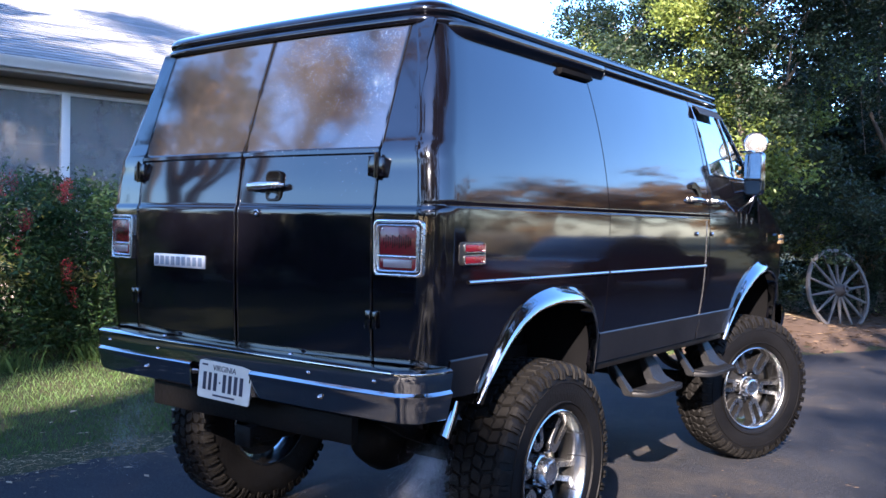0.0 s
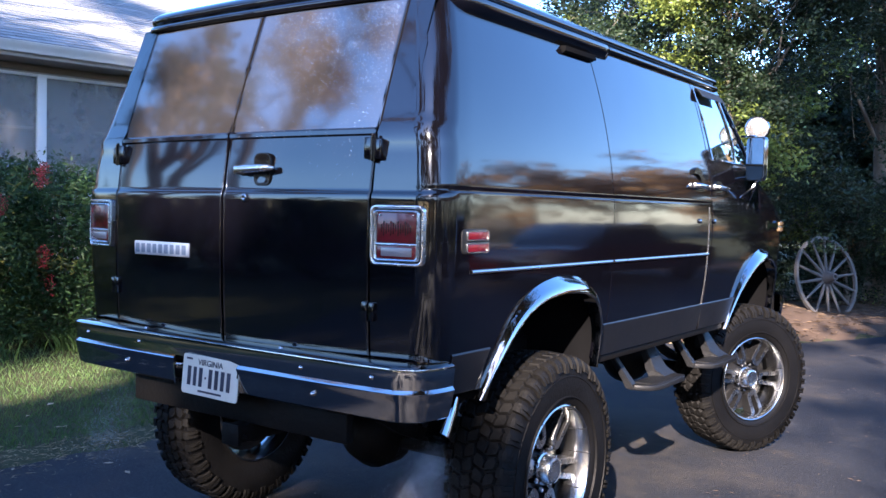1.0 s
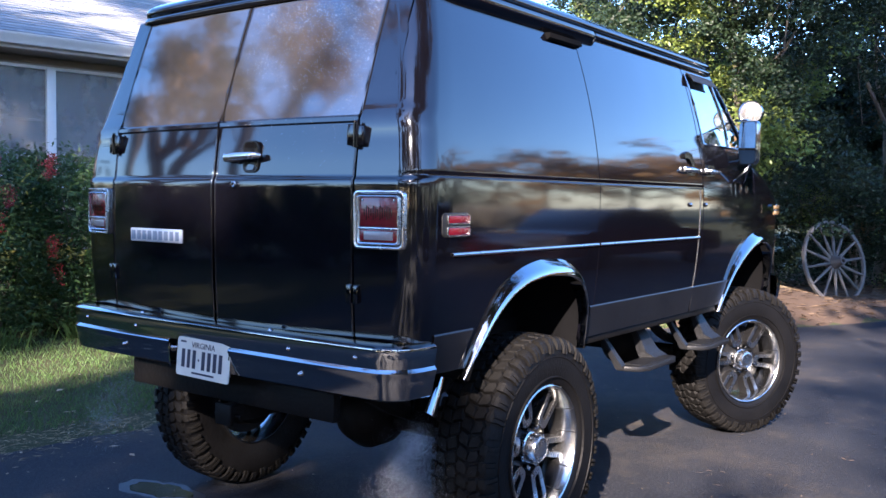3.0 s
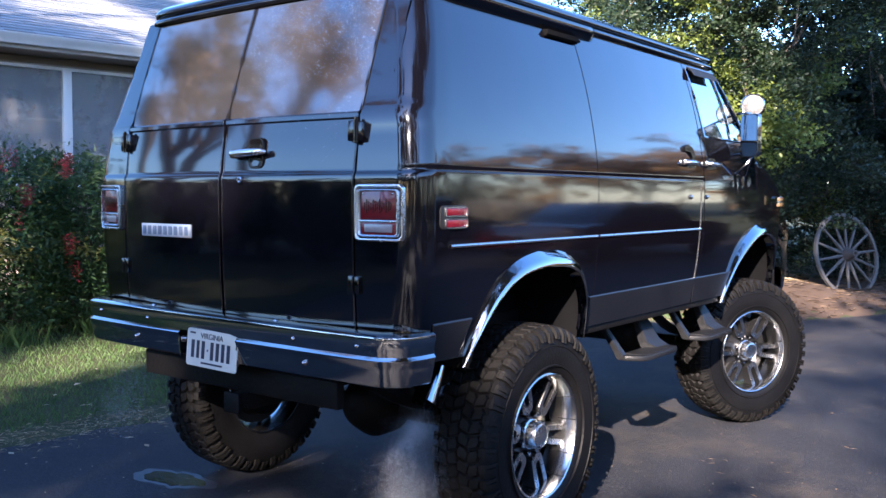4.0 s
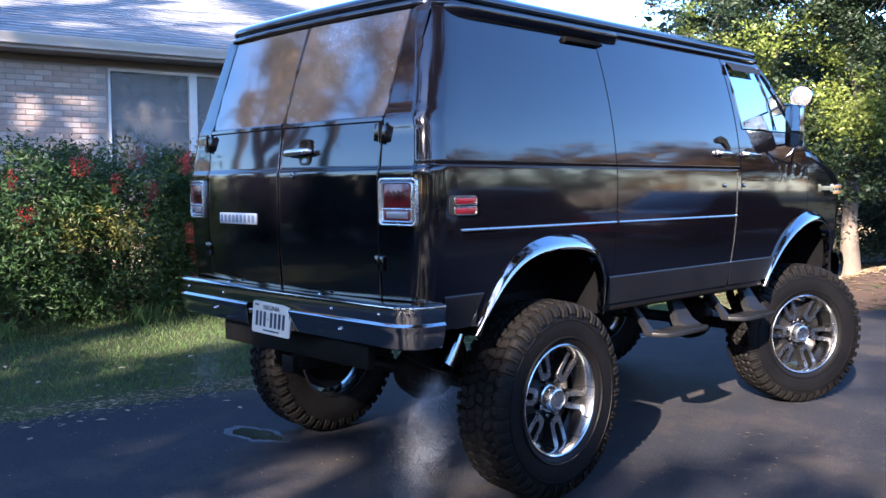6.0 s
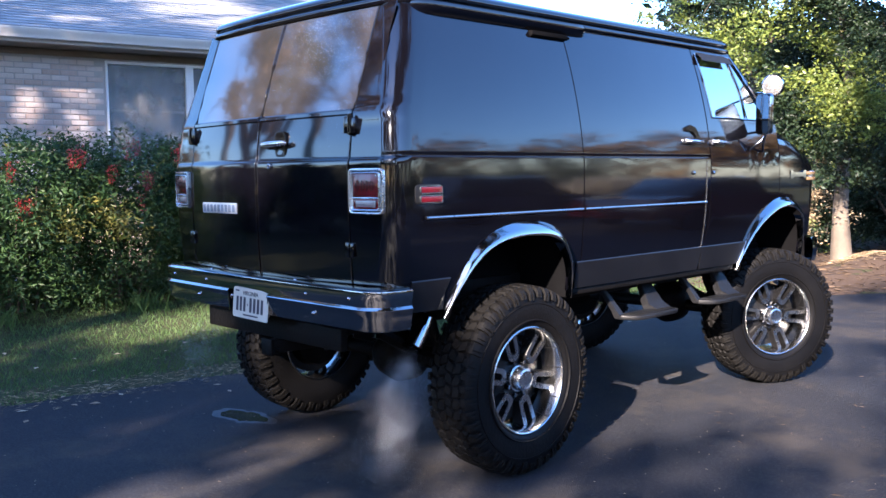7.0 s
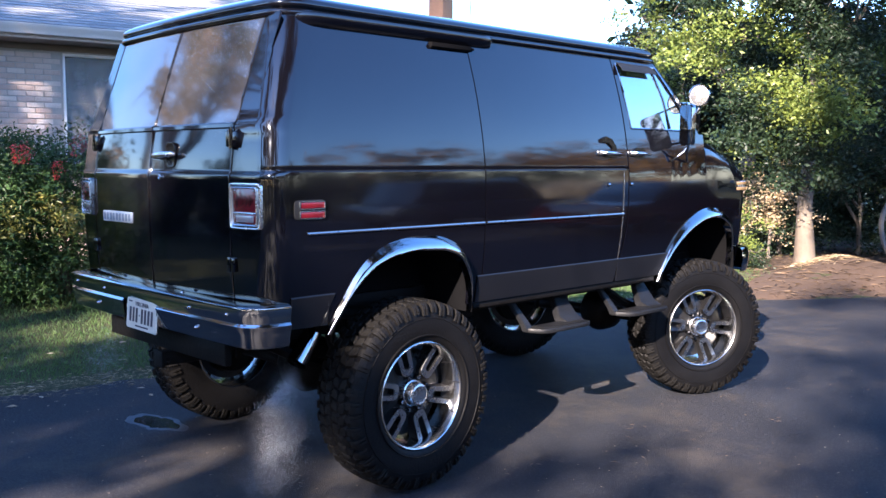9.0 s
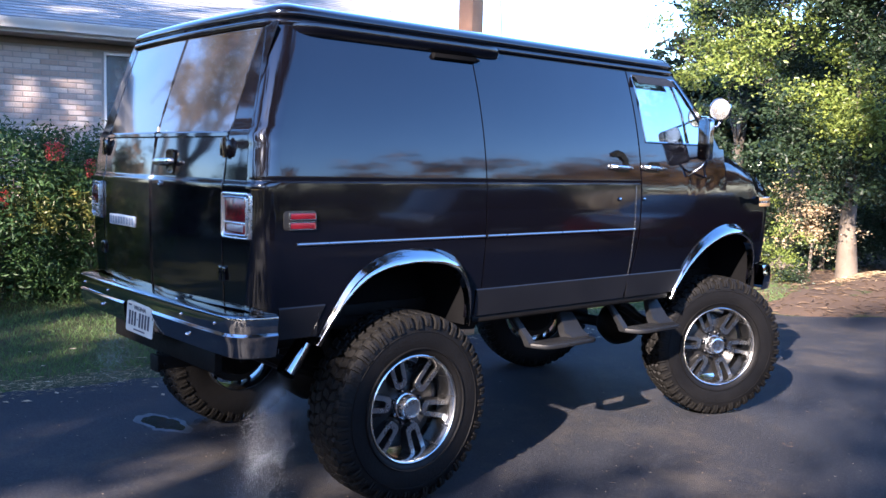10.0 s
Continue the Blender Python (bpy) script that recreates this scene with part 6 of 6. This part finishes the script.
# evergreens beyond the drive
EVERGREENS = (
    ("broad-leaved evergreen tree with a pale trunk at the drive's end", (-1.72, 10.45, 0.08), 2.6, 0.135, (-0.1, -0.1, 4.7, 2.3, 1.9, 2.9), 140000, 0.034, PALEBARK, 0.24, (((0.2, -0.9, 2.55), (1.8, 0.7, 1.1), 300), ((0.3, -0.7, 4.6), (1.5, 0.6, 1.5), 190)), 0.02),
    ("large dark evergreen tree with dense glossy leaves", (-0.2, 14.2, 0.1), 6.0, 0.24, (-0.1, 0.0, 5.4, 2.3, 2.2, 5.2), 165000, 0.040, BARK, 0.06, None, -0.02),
    ("evergreen tree with outer leaves coloured as sunlit behind the van", (-4.2, 13.2, 0.2), 4.2, 0.18, (-0.2, 0.0, 4.3, 2.5, 2.0, 2.6), 80000, 0.038, BARK, 0.14, None, 0.03),
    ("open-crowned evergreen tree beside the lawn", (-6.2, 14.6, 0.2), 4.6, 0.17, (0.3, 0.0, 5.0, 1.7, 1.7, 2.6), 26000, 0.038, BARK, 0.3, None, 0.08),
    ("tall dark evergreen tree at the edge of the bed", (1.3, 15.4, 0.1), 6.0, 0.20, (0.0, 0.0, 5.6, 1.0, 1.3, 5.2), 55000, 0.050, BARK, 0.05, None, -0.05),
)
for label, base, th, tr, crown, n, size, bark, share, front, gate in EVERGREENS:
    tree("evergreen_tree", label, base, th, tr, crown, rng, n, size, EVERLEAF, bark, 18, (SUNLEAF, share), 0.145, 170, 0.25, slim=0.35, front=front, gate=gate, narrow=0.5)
for bx, by, w, h in ((-2.7, 11.6, 1.0, 1.7), (-0.5, 13.0, 1.2, 2.3), (1.0, 13.4, 1.2, 2.2), (-3.9, 10.6, 0.9, 1.3), (-1.7, 12.4, 1.1, 2.4), (-5.2, 12.0, 1.2, 2.0)):
    tree("evergreen_bush", "low evergreen bush in the pine straw bed", (bx, by, ground_z(bx, by)), 0.8, 0.05, (0, 0, h * 0.5, w, w, h * 0.52), rng, 22000, 0.030, EVERLEAF, BARK, 10, (SUNLEAF, 0.12), 0.14, 60, 0.4, "", 0.42, "bush")
tree("dry_bush", "low bush with dry copper leaves beside the pale trunk", (-2.45, 10.75, ground_z(-2.45, 10.75)), 0.9, 0.03, (0, 0, 0.95, 0.42, 0.35, 0.35), rng, 2600, 0.030, STRAW, BARK, 8, None, 0.10, 50, 0.3, "", 0.42, "bush")
tree("low_shrub", "small light green shrub at the edge of the drive", (-2.15, 9.3, ground_z(-2.15, 9.3)), 0.3, 0.02, (0, 0, 0.22, 0.35, 0.3, 0.22), rng, 3600, 0.022, SUNLEAF, BARK, 8, (EVERLEAF, 0.4), 0.08, 60, 0.3, "", 0.42, "bush")
for k, x in enumerate(np.arange(-9, 5, 2.2)):
    tree("woodland_tree", "dense low woodland tree behind the garden", (x, 18 + 1.2 * (k % 2), 0.0), 3.0, 0.16, (0, 0, 2.6, 1.9, 1.6, 2.8), rng, 17000, 0.15, EVERLEAF, BARK, 12, (BROWNLEAF, 0.15), 0.3, 60, 0.2, "woodland behind the garden")

# tall cedar post at the lawn edge behind the van, with its cable
post = thing("cedar_post", "tall orange cedar post with a thin cable beside the lawn", "post", (-2.42, 3.42, 0), 10)
bm = bmesh.new()
box(bm, (-0.09, -0.09, -0.1), (0.09, 0.09, 4.3), 0.008)
part("timber", bm, ORANGEWOOD, post, "", 40)
bm = bmesh.new()
tube(bm, [(0.10, 0.22, 4.25), (0.16, 0.28, 3.4), (0.2, 0.32, 2.5), (0.22, 0.34, 0.0)], 0.006, 6)
part("cable", bm, TRIM, post, "", 40)

# old wagon wheel leaning by the trees
wagon = thing("wagon_wheel", "weathered grey wooden wagon wheel leaning by a tree", "wagon wheel", (0, 0, 0))
bm = bmesh.new()
lathe(bm, [(-0.022, 0.600), (0.022, 0.600), (0.028, 0.612), (0.028, 0.640), (0.022, 0.650), (-0.022, 0.650), (-0.028, 0.640), (-0.028, 0.612)], 56, "x", True)
part("rim", bm, WOODGREY, wagon, "", 40)
for k in range(14):
    a = k * math.tau / 14 + 0.1
    bm = bmesh.new()
    tube(bm, [(0.0, r * math.cos(a), r * math.sin(a)) for r in (0.09, 0.2, 0.4, 0.603)], [0.021, 0.026, 0.020, 0.017], 8)
    part("spoke", bm, WOODGREY, wagon, "", 40)
bm = bmesh.new()
lathe(bm, [(-0.15, 0.0), (-0.15, 0.055), (-0.10, 0.065), (-0.05, 0.10), (0.05, 0.10), (0.10, 0.065), (0.17, 0.055), (0.17, 0.03), (0.12, 0.03), (0.12, 0.0)], 24, "x")
part("hub", bm, HUBIRON, wagon, "dark iron-bound hub", 40)
wagon.matrix_world = pose(-0.46, 11.35, 0.655, 0, 0, -28) @ pose(0, 0, 0, 0, -13, 0)

# ---------------------------------------------------------------- out of view: trees and cars across the drive that the paint mirrors, and trees added for shade
rng = np.random.default_rng(33)
# crowns set along sun rays to shade parts of van, lawn, house and drive
# across: x, y, crown radius, crown middle and half height, leaves, gaps, clump size
UNSEEN_TREES = ((2.2, -17.5, 2.6, 9.0, 2.8, 2600, 0.18, 0.40), (4.6, -17.0, 1.35, 8.9, 3.0, 9000, -0.62, 0.27), (-1.0, -24.0, 3.4, 10.4, 3.4, 9000, -0.5, 0.45), (-2.1, -9.5, 1.0, 8.7, 1.4, 2600, -0.7, 0.28), (7.1, -17.2, 0.80, 9.83, 0.22, 3200, -0.95, 0.11), (12.42, -17.5, 3.55, 9.4, 3.2, 17500, -0.42, 0.33), (19.0, -18.0, 4.0, 10.5, 4.5, 7000, -0.2, 0.45),
          (25.0, -18.0, 4.2, 11.5, 5.0, 7000, -0.3, 0.45), (6.5, -27.0, 4.4, 19.0, 6.0, 11000, 0.10, 0.36), (9.6, -26.5, 3.6, 22.6, 4.6, 6000, 0.08, 0.50), (18.2, -27.0, 3.9, 22.0, 5.4, 14000, 0.0, 0.36),
          (24.0, -27.0, 4.6, 19.0, 7.0, 9000, -0.3, 0.50), (-3.0, -33.0, 3.8, 12.0, 4.0, 9000, -0.5, 0.45), (2.5, -34.0, 3.8, 11.8, 4.0, 9000, -0.5, 0.45), (8.0, -33.0, 3.8, 12.5, 4.4, 9000, -0.5, 0.45),
          (13.5, -34.0, 3.6, 10.5, 4.0, 8000, -0.5, 0.45), (-8.9, -8.8, 2.6, 11.2, 1.9, 4200, 0.0, 0.35), (19.0, -33.5, 3.6, 10.5, 4.0, 8000, -0.5, 0.45))
for x, y, w, cz, rz, n, gaps, clump in UNSEEN_TREES:
    tree("autumn_tree", "unseen brown-leaved tree added behind the drive for shade and reflection", (x, y, 0), cz, 0.2 + 0.004 * cz, (0, 0, cz, w, w, rz), rng, n, 0.13, BROWNLEAF, BARK, 12, None, clump, 120, 0.25, "autumn trees behind the drive", gate=gaps)
# canopies out of view, added to hold sky and sun off the ground
tree("shade_tree", "unseen spreading canopy added over the drive to block sky light", (9.5, -7.5, 0), 14.0, 0.34, (-8.6, 8.6, 15.5, 9.5, 7.6, 1.8), rng, 22000, 0.22, MAGNOLIA, BARK, 26, (BROWNLEAF, 0.4), 0.6, 40, 0.1, fork=0.75)
tree("shade_tree", "unseen spreading canopy added at the far side of the drive to block sky light", (16.0, -10.0, 0), 14.0, 0.34, (-5.0, 9.0, 15.5, 6.5, 9.0, 1.8), rng, 16000, 0.22, MAGNOLIA, BARK, 26, (BROWNLEAF, 0.4), 0.6, 40, 0.1, fork=0.75)
tree("shade_tree", "unseen dense evergreen added to shade the end of the drive", (10.6, -9.0, 0), 12.0, 0.32, (0, 0, 12.8, 3.3, 3.0, 5.0), rng, 14000, 0.24, MAGNOLIA, BARK, 18, None, 0.42, 60, 0.2, fork=0.6)
# row out of view, added to keep low sunward sky off the van's rear
for k in range(9):
    tree("understorey_tree", "unseen low evergreen added to block low sky light from behind", (-4.0 + 3.4 * k, -19.5 - (k % 2), 0.0), 3.0, 0.12, (0, 0, 3.1, 2.1, 1.6, 3.1), rng, 2600, 0.20, MAGNOLIA, BARK, 8, None, 0.4, 40, 0.2, "understorey behind the drive")
# hedge out of view, added so the lower flank mirrors something dark
for k in range(14):
    tree("hedge_shrub", "unseen dark evergreen shrub added to darken the flank's reflection", (17.0 + 0.3 * (k % 2), -12 + 2.6 * k, 0.0), 1.2, 0.07, (0, 0, 1.2, 1.2, 1.6, 1.3), rng, 2400, 0.10, MAGNOLIA, BARK, 8, None, 0.3, 60, 0.2, "boundary hedge across the drive", 0.42, "shrub")
for k in range(15):
    a = radians(172 + 11.5 * k)
    d = 40 + 5 * (k % 2)
    tree("backwood_tree", "dark woodland tree far behind the drive", (d * math.cos(a), d * math.sin(a) - 2, 0), 5, 0.25, (0, 0, 3.3, 5.2, 3.2, 3.6), rng, 1600, 0.42, MAGNOLIA, BARK, 8, (BROWNLEAF, 0.3), 0.8, 25, 0.2, "woodland behind the drive")
for k in range(8):
    x, y = -9.8 + 0.86 * k, -6.3 - 0.82 * k + 0.35 * (k % 2)
    tree("hedge_bush", "dense dark evergreen hedge bush beyond the lawn", (x, y, ground_z(x, y)), 0.8, 0.05, (0, 0, 0.80 + 0.08 * (k % 3), 0.85, 0.85, 0.85), np.random.default_rng(70 + k), 5200, 0.07, EVERLEAF, BARK, 10, None, 0.16, 40, 0.4, "hedge beyond the lawn", 0.45, "bush")
tree("backwood_tree", "dark spreading evergreen tree beyond the house", (-15.5, -8.0, 0), 8.0, 0.28, (0.0, 0.0, 10.8, 3.6, 2.6, 1.9), np.random.default_rng(81), 9000, 0.16, MAGNOLIA, BARK, 22, (BROWNLEAF, 0.12), 0.34, 60, 0.2, gate=0.0)
# out of view; seed and gaps chosen for the sun patches on the roof
tree("bare_tree", "unseen half-bare tree with orange leaves, added to dapple the house roof", (-3.4, -11.5, 0), 9.0, 0.30, (0.2, 0.3, 10.6, 4.6, 4.4, 4.0), np.random.default_rng(4), 5600, 0.15, BROWNLEAF, BARK, 16, None, 0.24, 220, 0.3, gate=0.19)
tree("bare_tree", "half-bare tree with heavy limbs at the house corner", (-9.8, -6.6, 0), 6.5, 0.30, (0.0, 0.0, 6.6, 4.2, 3.8, 3.0), np.random.default_rng(54), 4000, 0.11, BROWNLEAF, BARK, 22, None, 0.22, 130, 0.3, gate=0.08)
for k in range(19):
    a = radians(-28 + 5.8 * k)
    d = 44 + 6 * (k % 3)
    tree("far_tree", "brown autumn tree across the field", (d * math.cos(a), d * math.sin(a), 0), 6, 0.3, (0, 0, 5.2 + (k * 7) % 3, 4.6, 4.6, 5.6), rng, 1500, 0.5, BROWNLEAF, BARK, 10, None, 0.9, 25, 0.2, "treeline across the field")


def car(name, label, at, rz, paint, cabin):
    t = thing(name, label, "car", at, rz)
    prof_ = [(-2.3, 0.35), (-2.35, 0.65), (-2.2, 0.95), (-1.5, 1.02), (-0.9, 1.05), (1.2, 1.02), (2.15, 0.90), (2.3, 0.6), (2.25, 0.35)]
    bm = bmesh.new()
    prism(bm, prof_, "x", -0.88, 0.88, 0.06)
    part("body", bm, paint, t, "", 40)
    bm = bmesh.new()
    prism(bm, [(-1.9 if cabin else -1.5, 1.0), (-1.55 if cabin else -0.9, 1.0 + 0.5 + 0.15 * cabin), (0.35, 1.0 + 0.5 + 0.15 * cabin), (1.1, 1.0)], "x", -0.74, 0.74, 0.08)
    part("cabin", bm, CARGLASS, t, "dark tinted cabin", 40)
    for sx in (-0.8, 0.8):
        for y in (-1.4, 1.4):
            bm = bmesh.new()
            lathe(bm, [(-0.1, 0.0), (-0.11, 0.2), (-0.10, 0.31), (-0.06, 0.33), (0.06, 0.33), (0.10, 0.31), (0.11, 0.2), (0.1, 0.0)], 24, "x")
            w = part("wheel", bm, RUBBER, t, "", 40)
            w.matrix_basis = pose(sx, y, 0.33)
    return t


prng = np.random.default_rng(44)
pts = [(10.4 + prng.normal(0, 0.22), 13.5 + prng.normal(0, 0.22), 0.15) for _ in range(1500)]
blades("plume_grass", pts, 1.25, 0.012, PLUME, "pale clump of tall plume grass across the drive", "grass", prng, 0.55)
car("parked_car", "red saloon car parked across the drive", (5.4, 9.6, 0), 8, REDPAINT, 0)
car("parked_car", "charcoal estate car parked across the drive", (8.8, 8.4, 0), 4, SILVERCAR, 1)
car("parked_car", "dark saloon car parked across the drive", (11.6, -1.6, 0), 0, SILVERCAR, 0)

# ---------------------------------------------------------------- exhaust vapour
vrng = np.random.default_rng(90)


def vapour(label, puffs):
    """A cloud of very fine droplets: puffs of (centre, spread, number)."""
    V, F = [], []
    for c, spread_, n in puffs:
        P = np.array(c) + vrng.normal(0, 1, (n, 3)) * np.array(spread_)
        swirl = np.array([noise.noise_vector(Vector(p) * 7.0) for p in P])
        P = P + swirl * np.array(spread_) * 0.9
        for p in P[P[:, 2] > 0.01]:
            d = vrng.normal(0, 1, (3, 3)) * 0.00048
            b = len(V)
            V += [tuple(p + d[0]), tuple(p + d[1]), tuple(p + d[2])]
            F.append((b, b + 1, b + 2))
    return from_data("exhaust_vapour", V, F, VAPOUR, None, label, False, "stuff", "vapour")


vapour("pale exhaust vapour curling down below the chrome tip", [((0.842, -0.69, 0.63), (0.030, 0.030, 0.045), 11000), ((0.835, -0.73, 0.51), (0.050, 0.050, 0.070), 38000), ((0.825, -0.77, 0.35), (0.062, 0.062, 0.075), 30000), ((0.79, -0.80, 0.22), (0.075, 0.075, 0.06), 12000)])
vapour("thin exhaust vapour drifting over the lawn edge", [((-0.94, -0.75, 0.60), (0.045, 0.045, 0.055), 9000), ((-1.00, -0.77, 0.47), (0.060, 0.060, 0.070), 13000)])

# ---------------------------------------------------------------- bricks and shingles, last
rng = random.Random(8)
HB, LB = 0.058, 0.203
bm = bmesh.new()
box(bm, (-0.004, 0, 0), (0.012, LB, HB), 0.004, seg=1)
me0 = bpy.data.meshes.new("brick")
bm.to_mesh(me0)
bm.free()
me0.materials.append(BRICK)
V, F, count = [], [], 0
for r in range(int((3.085 - 0.1) / 0.0705)):
    z = 0.1 + r * 0.0705
    u = U0 + (0.107 if r % 2 else 0)
    while u < U1 - LB:
        inside = WA - LB - 0.004 < u < WB + 0.004 and z + HB > WZ0 and z < WZ1
        if not inside:
            near = -1.25 < u < WA and z > 1.55
            if near and count < 300:
                b = new("brick", me0)
                b.parent = wall
                b.location = (rng.uniform(-0.003, 0.002), u, z)
                count += 1
            elif u < 5.5:
                n, o = len(V), rng.uniform(-0.003, 0.002)
                V += [(0.010 + o, u, z), (0.010 + o, u + LB, z), (0.010 + o, u + LB, z + HB), (0.010 + o, u, z + HB), (-0.004, u, z), (-0.004, u + LB, z), (-0.004, u + LB, z + HB), (-0.004, u, z + HB)]
                F += [(n, n + 1, n + 2, n + 3), (n, n + 4, n + 5, n + 1), (n + 1, n + 5, n + 6, n + 2), (n + 2, n + 6, n + 7, n + 3), (n + 3, n + 7, n + 4, n)]
        u += LB + 0.012
BRICKBULK = surf("washed_brick_field", (0.37, 0.235, 0.18), (0.68, 0.61, 0.565), 9.0, 0.85, bump=0.6, bscale=60, isle=0.55)
from_data("brickwork", V, F, BRICKBULK, wall, "", False, "stuff")

EXPO, TAB = 0.137, 0.33
slope = Matrix(((-math.cos(PITCH), 0, math.sin(PITCH)), (0, 1, 0), (math.sin(PITCH), 0, math.cos(PITCH)))).to_4x4()
me1 = bpy.data.meshes.new("shingle")
me1.from_pydata([(0, 0, 0.016), (0, TAB - 0.006, 0.016), (EXPO + 0.03, TAB - 0.006, 0.004), (EXPO + 0.03, 0, 0.004), (0, 0, 0.002), (0, TAB - 0.006, 0.002)],
                [], [(0, 3, 2, 1), (0, 1, 5, 4), (0, 4, 3), (1, 2, 5)])
me1.materials.append(SHINGLE)
V, F, count = [], [], 0
for r in range(34):
    s = r * EXPO
    u = U0 - 0.4 + (r % 3) * TAB / 3
    while u < U1 + 0.45 - s * math.cos(PITCH) - TAB:
        m = Matrix.Translation(roof_at(s, u, 0.002 + 0.0005 * rng.random())) @ slope
        if count < 300 and 0.2 < u < 5.2 and r < 20:
            o = new("shingle", me1)
            o.parent = rf
            o.matrix_local = m
            count += 1
        elif u > -4:
            n = len(V)
            V += [tuple(m @ v.co) for v in me1.vertices]
            F += [tuple(n + i for i in p.vertices) for p in me1.polygons]
        u += TAB
from_data("shingles", V, F, SHINGLEBULK, rf, "", False, "stuff")
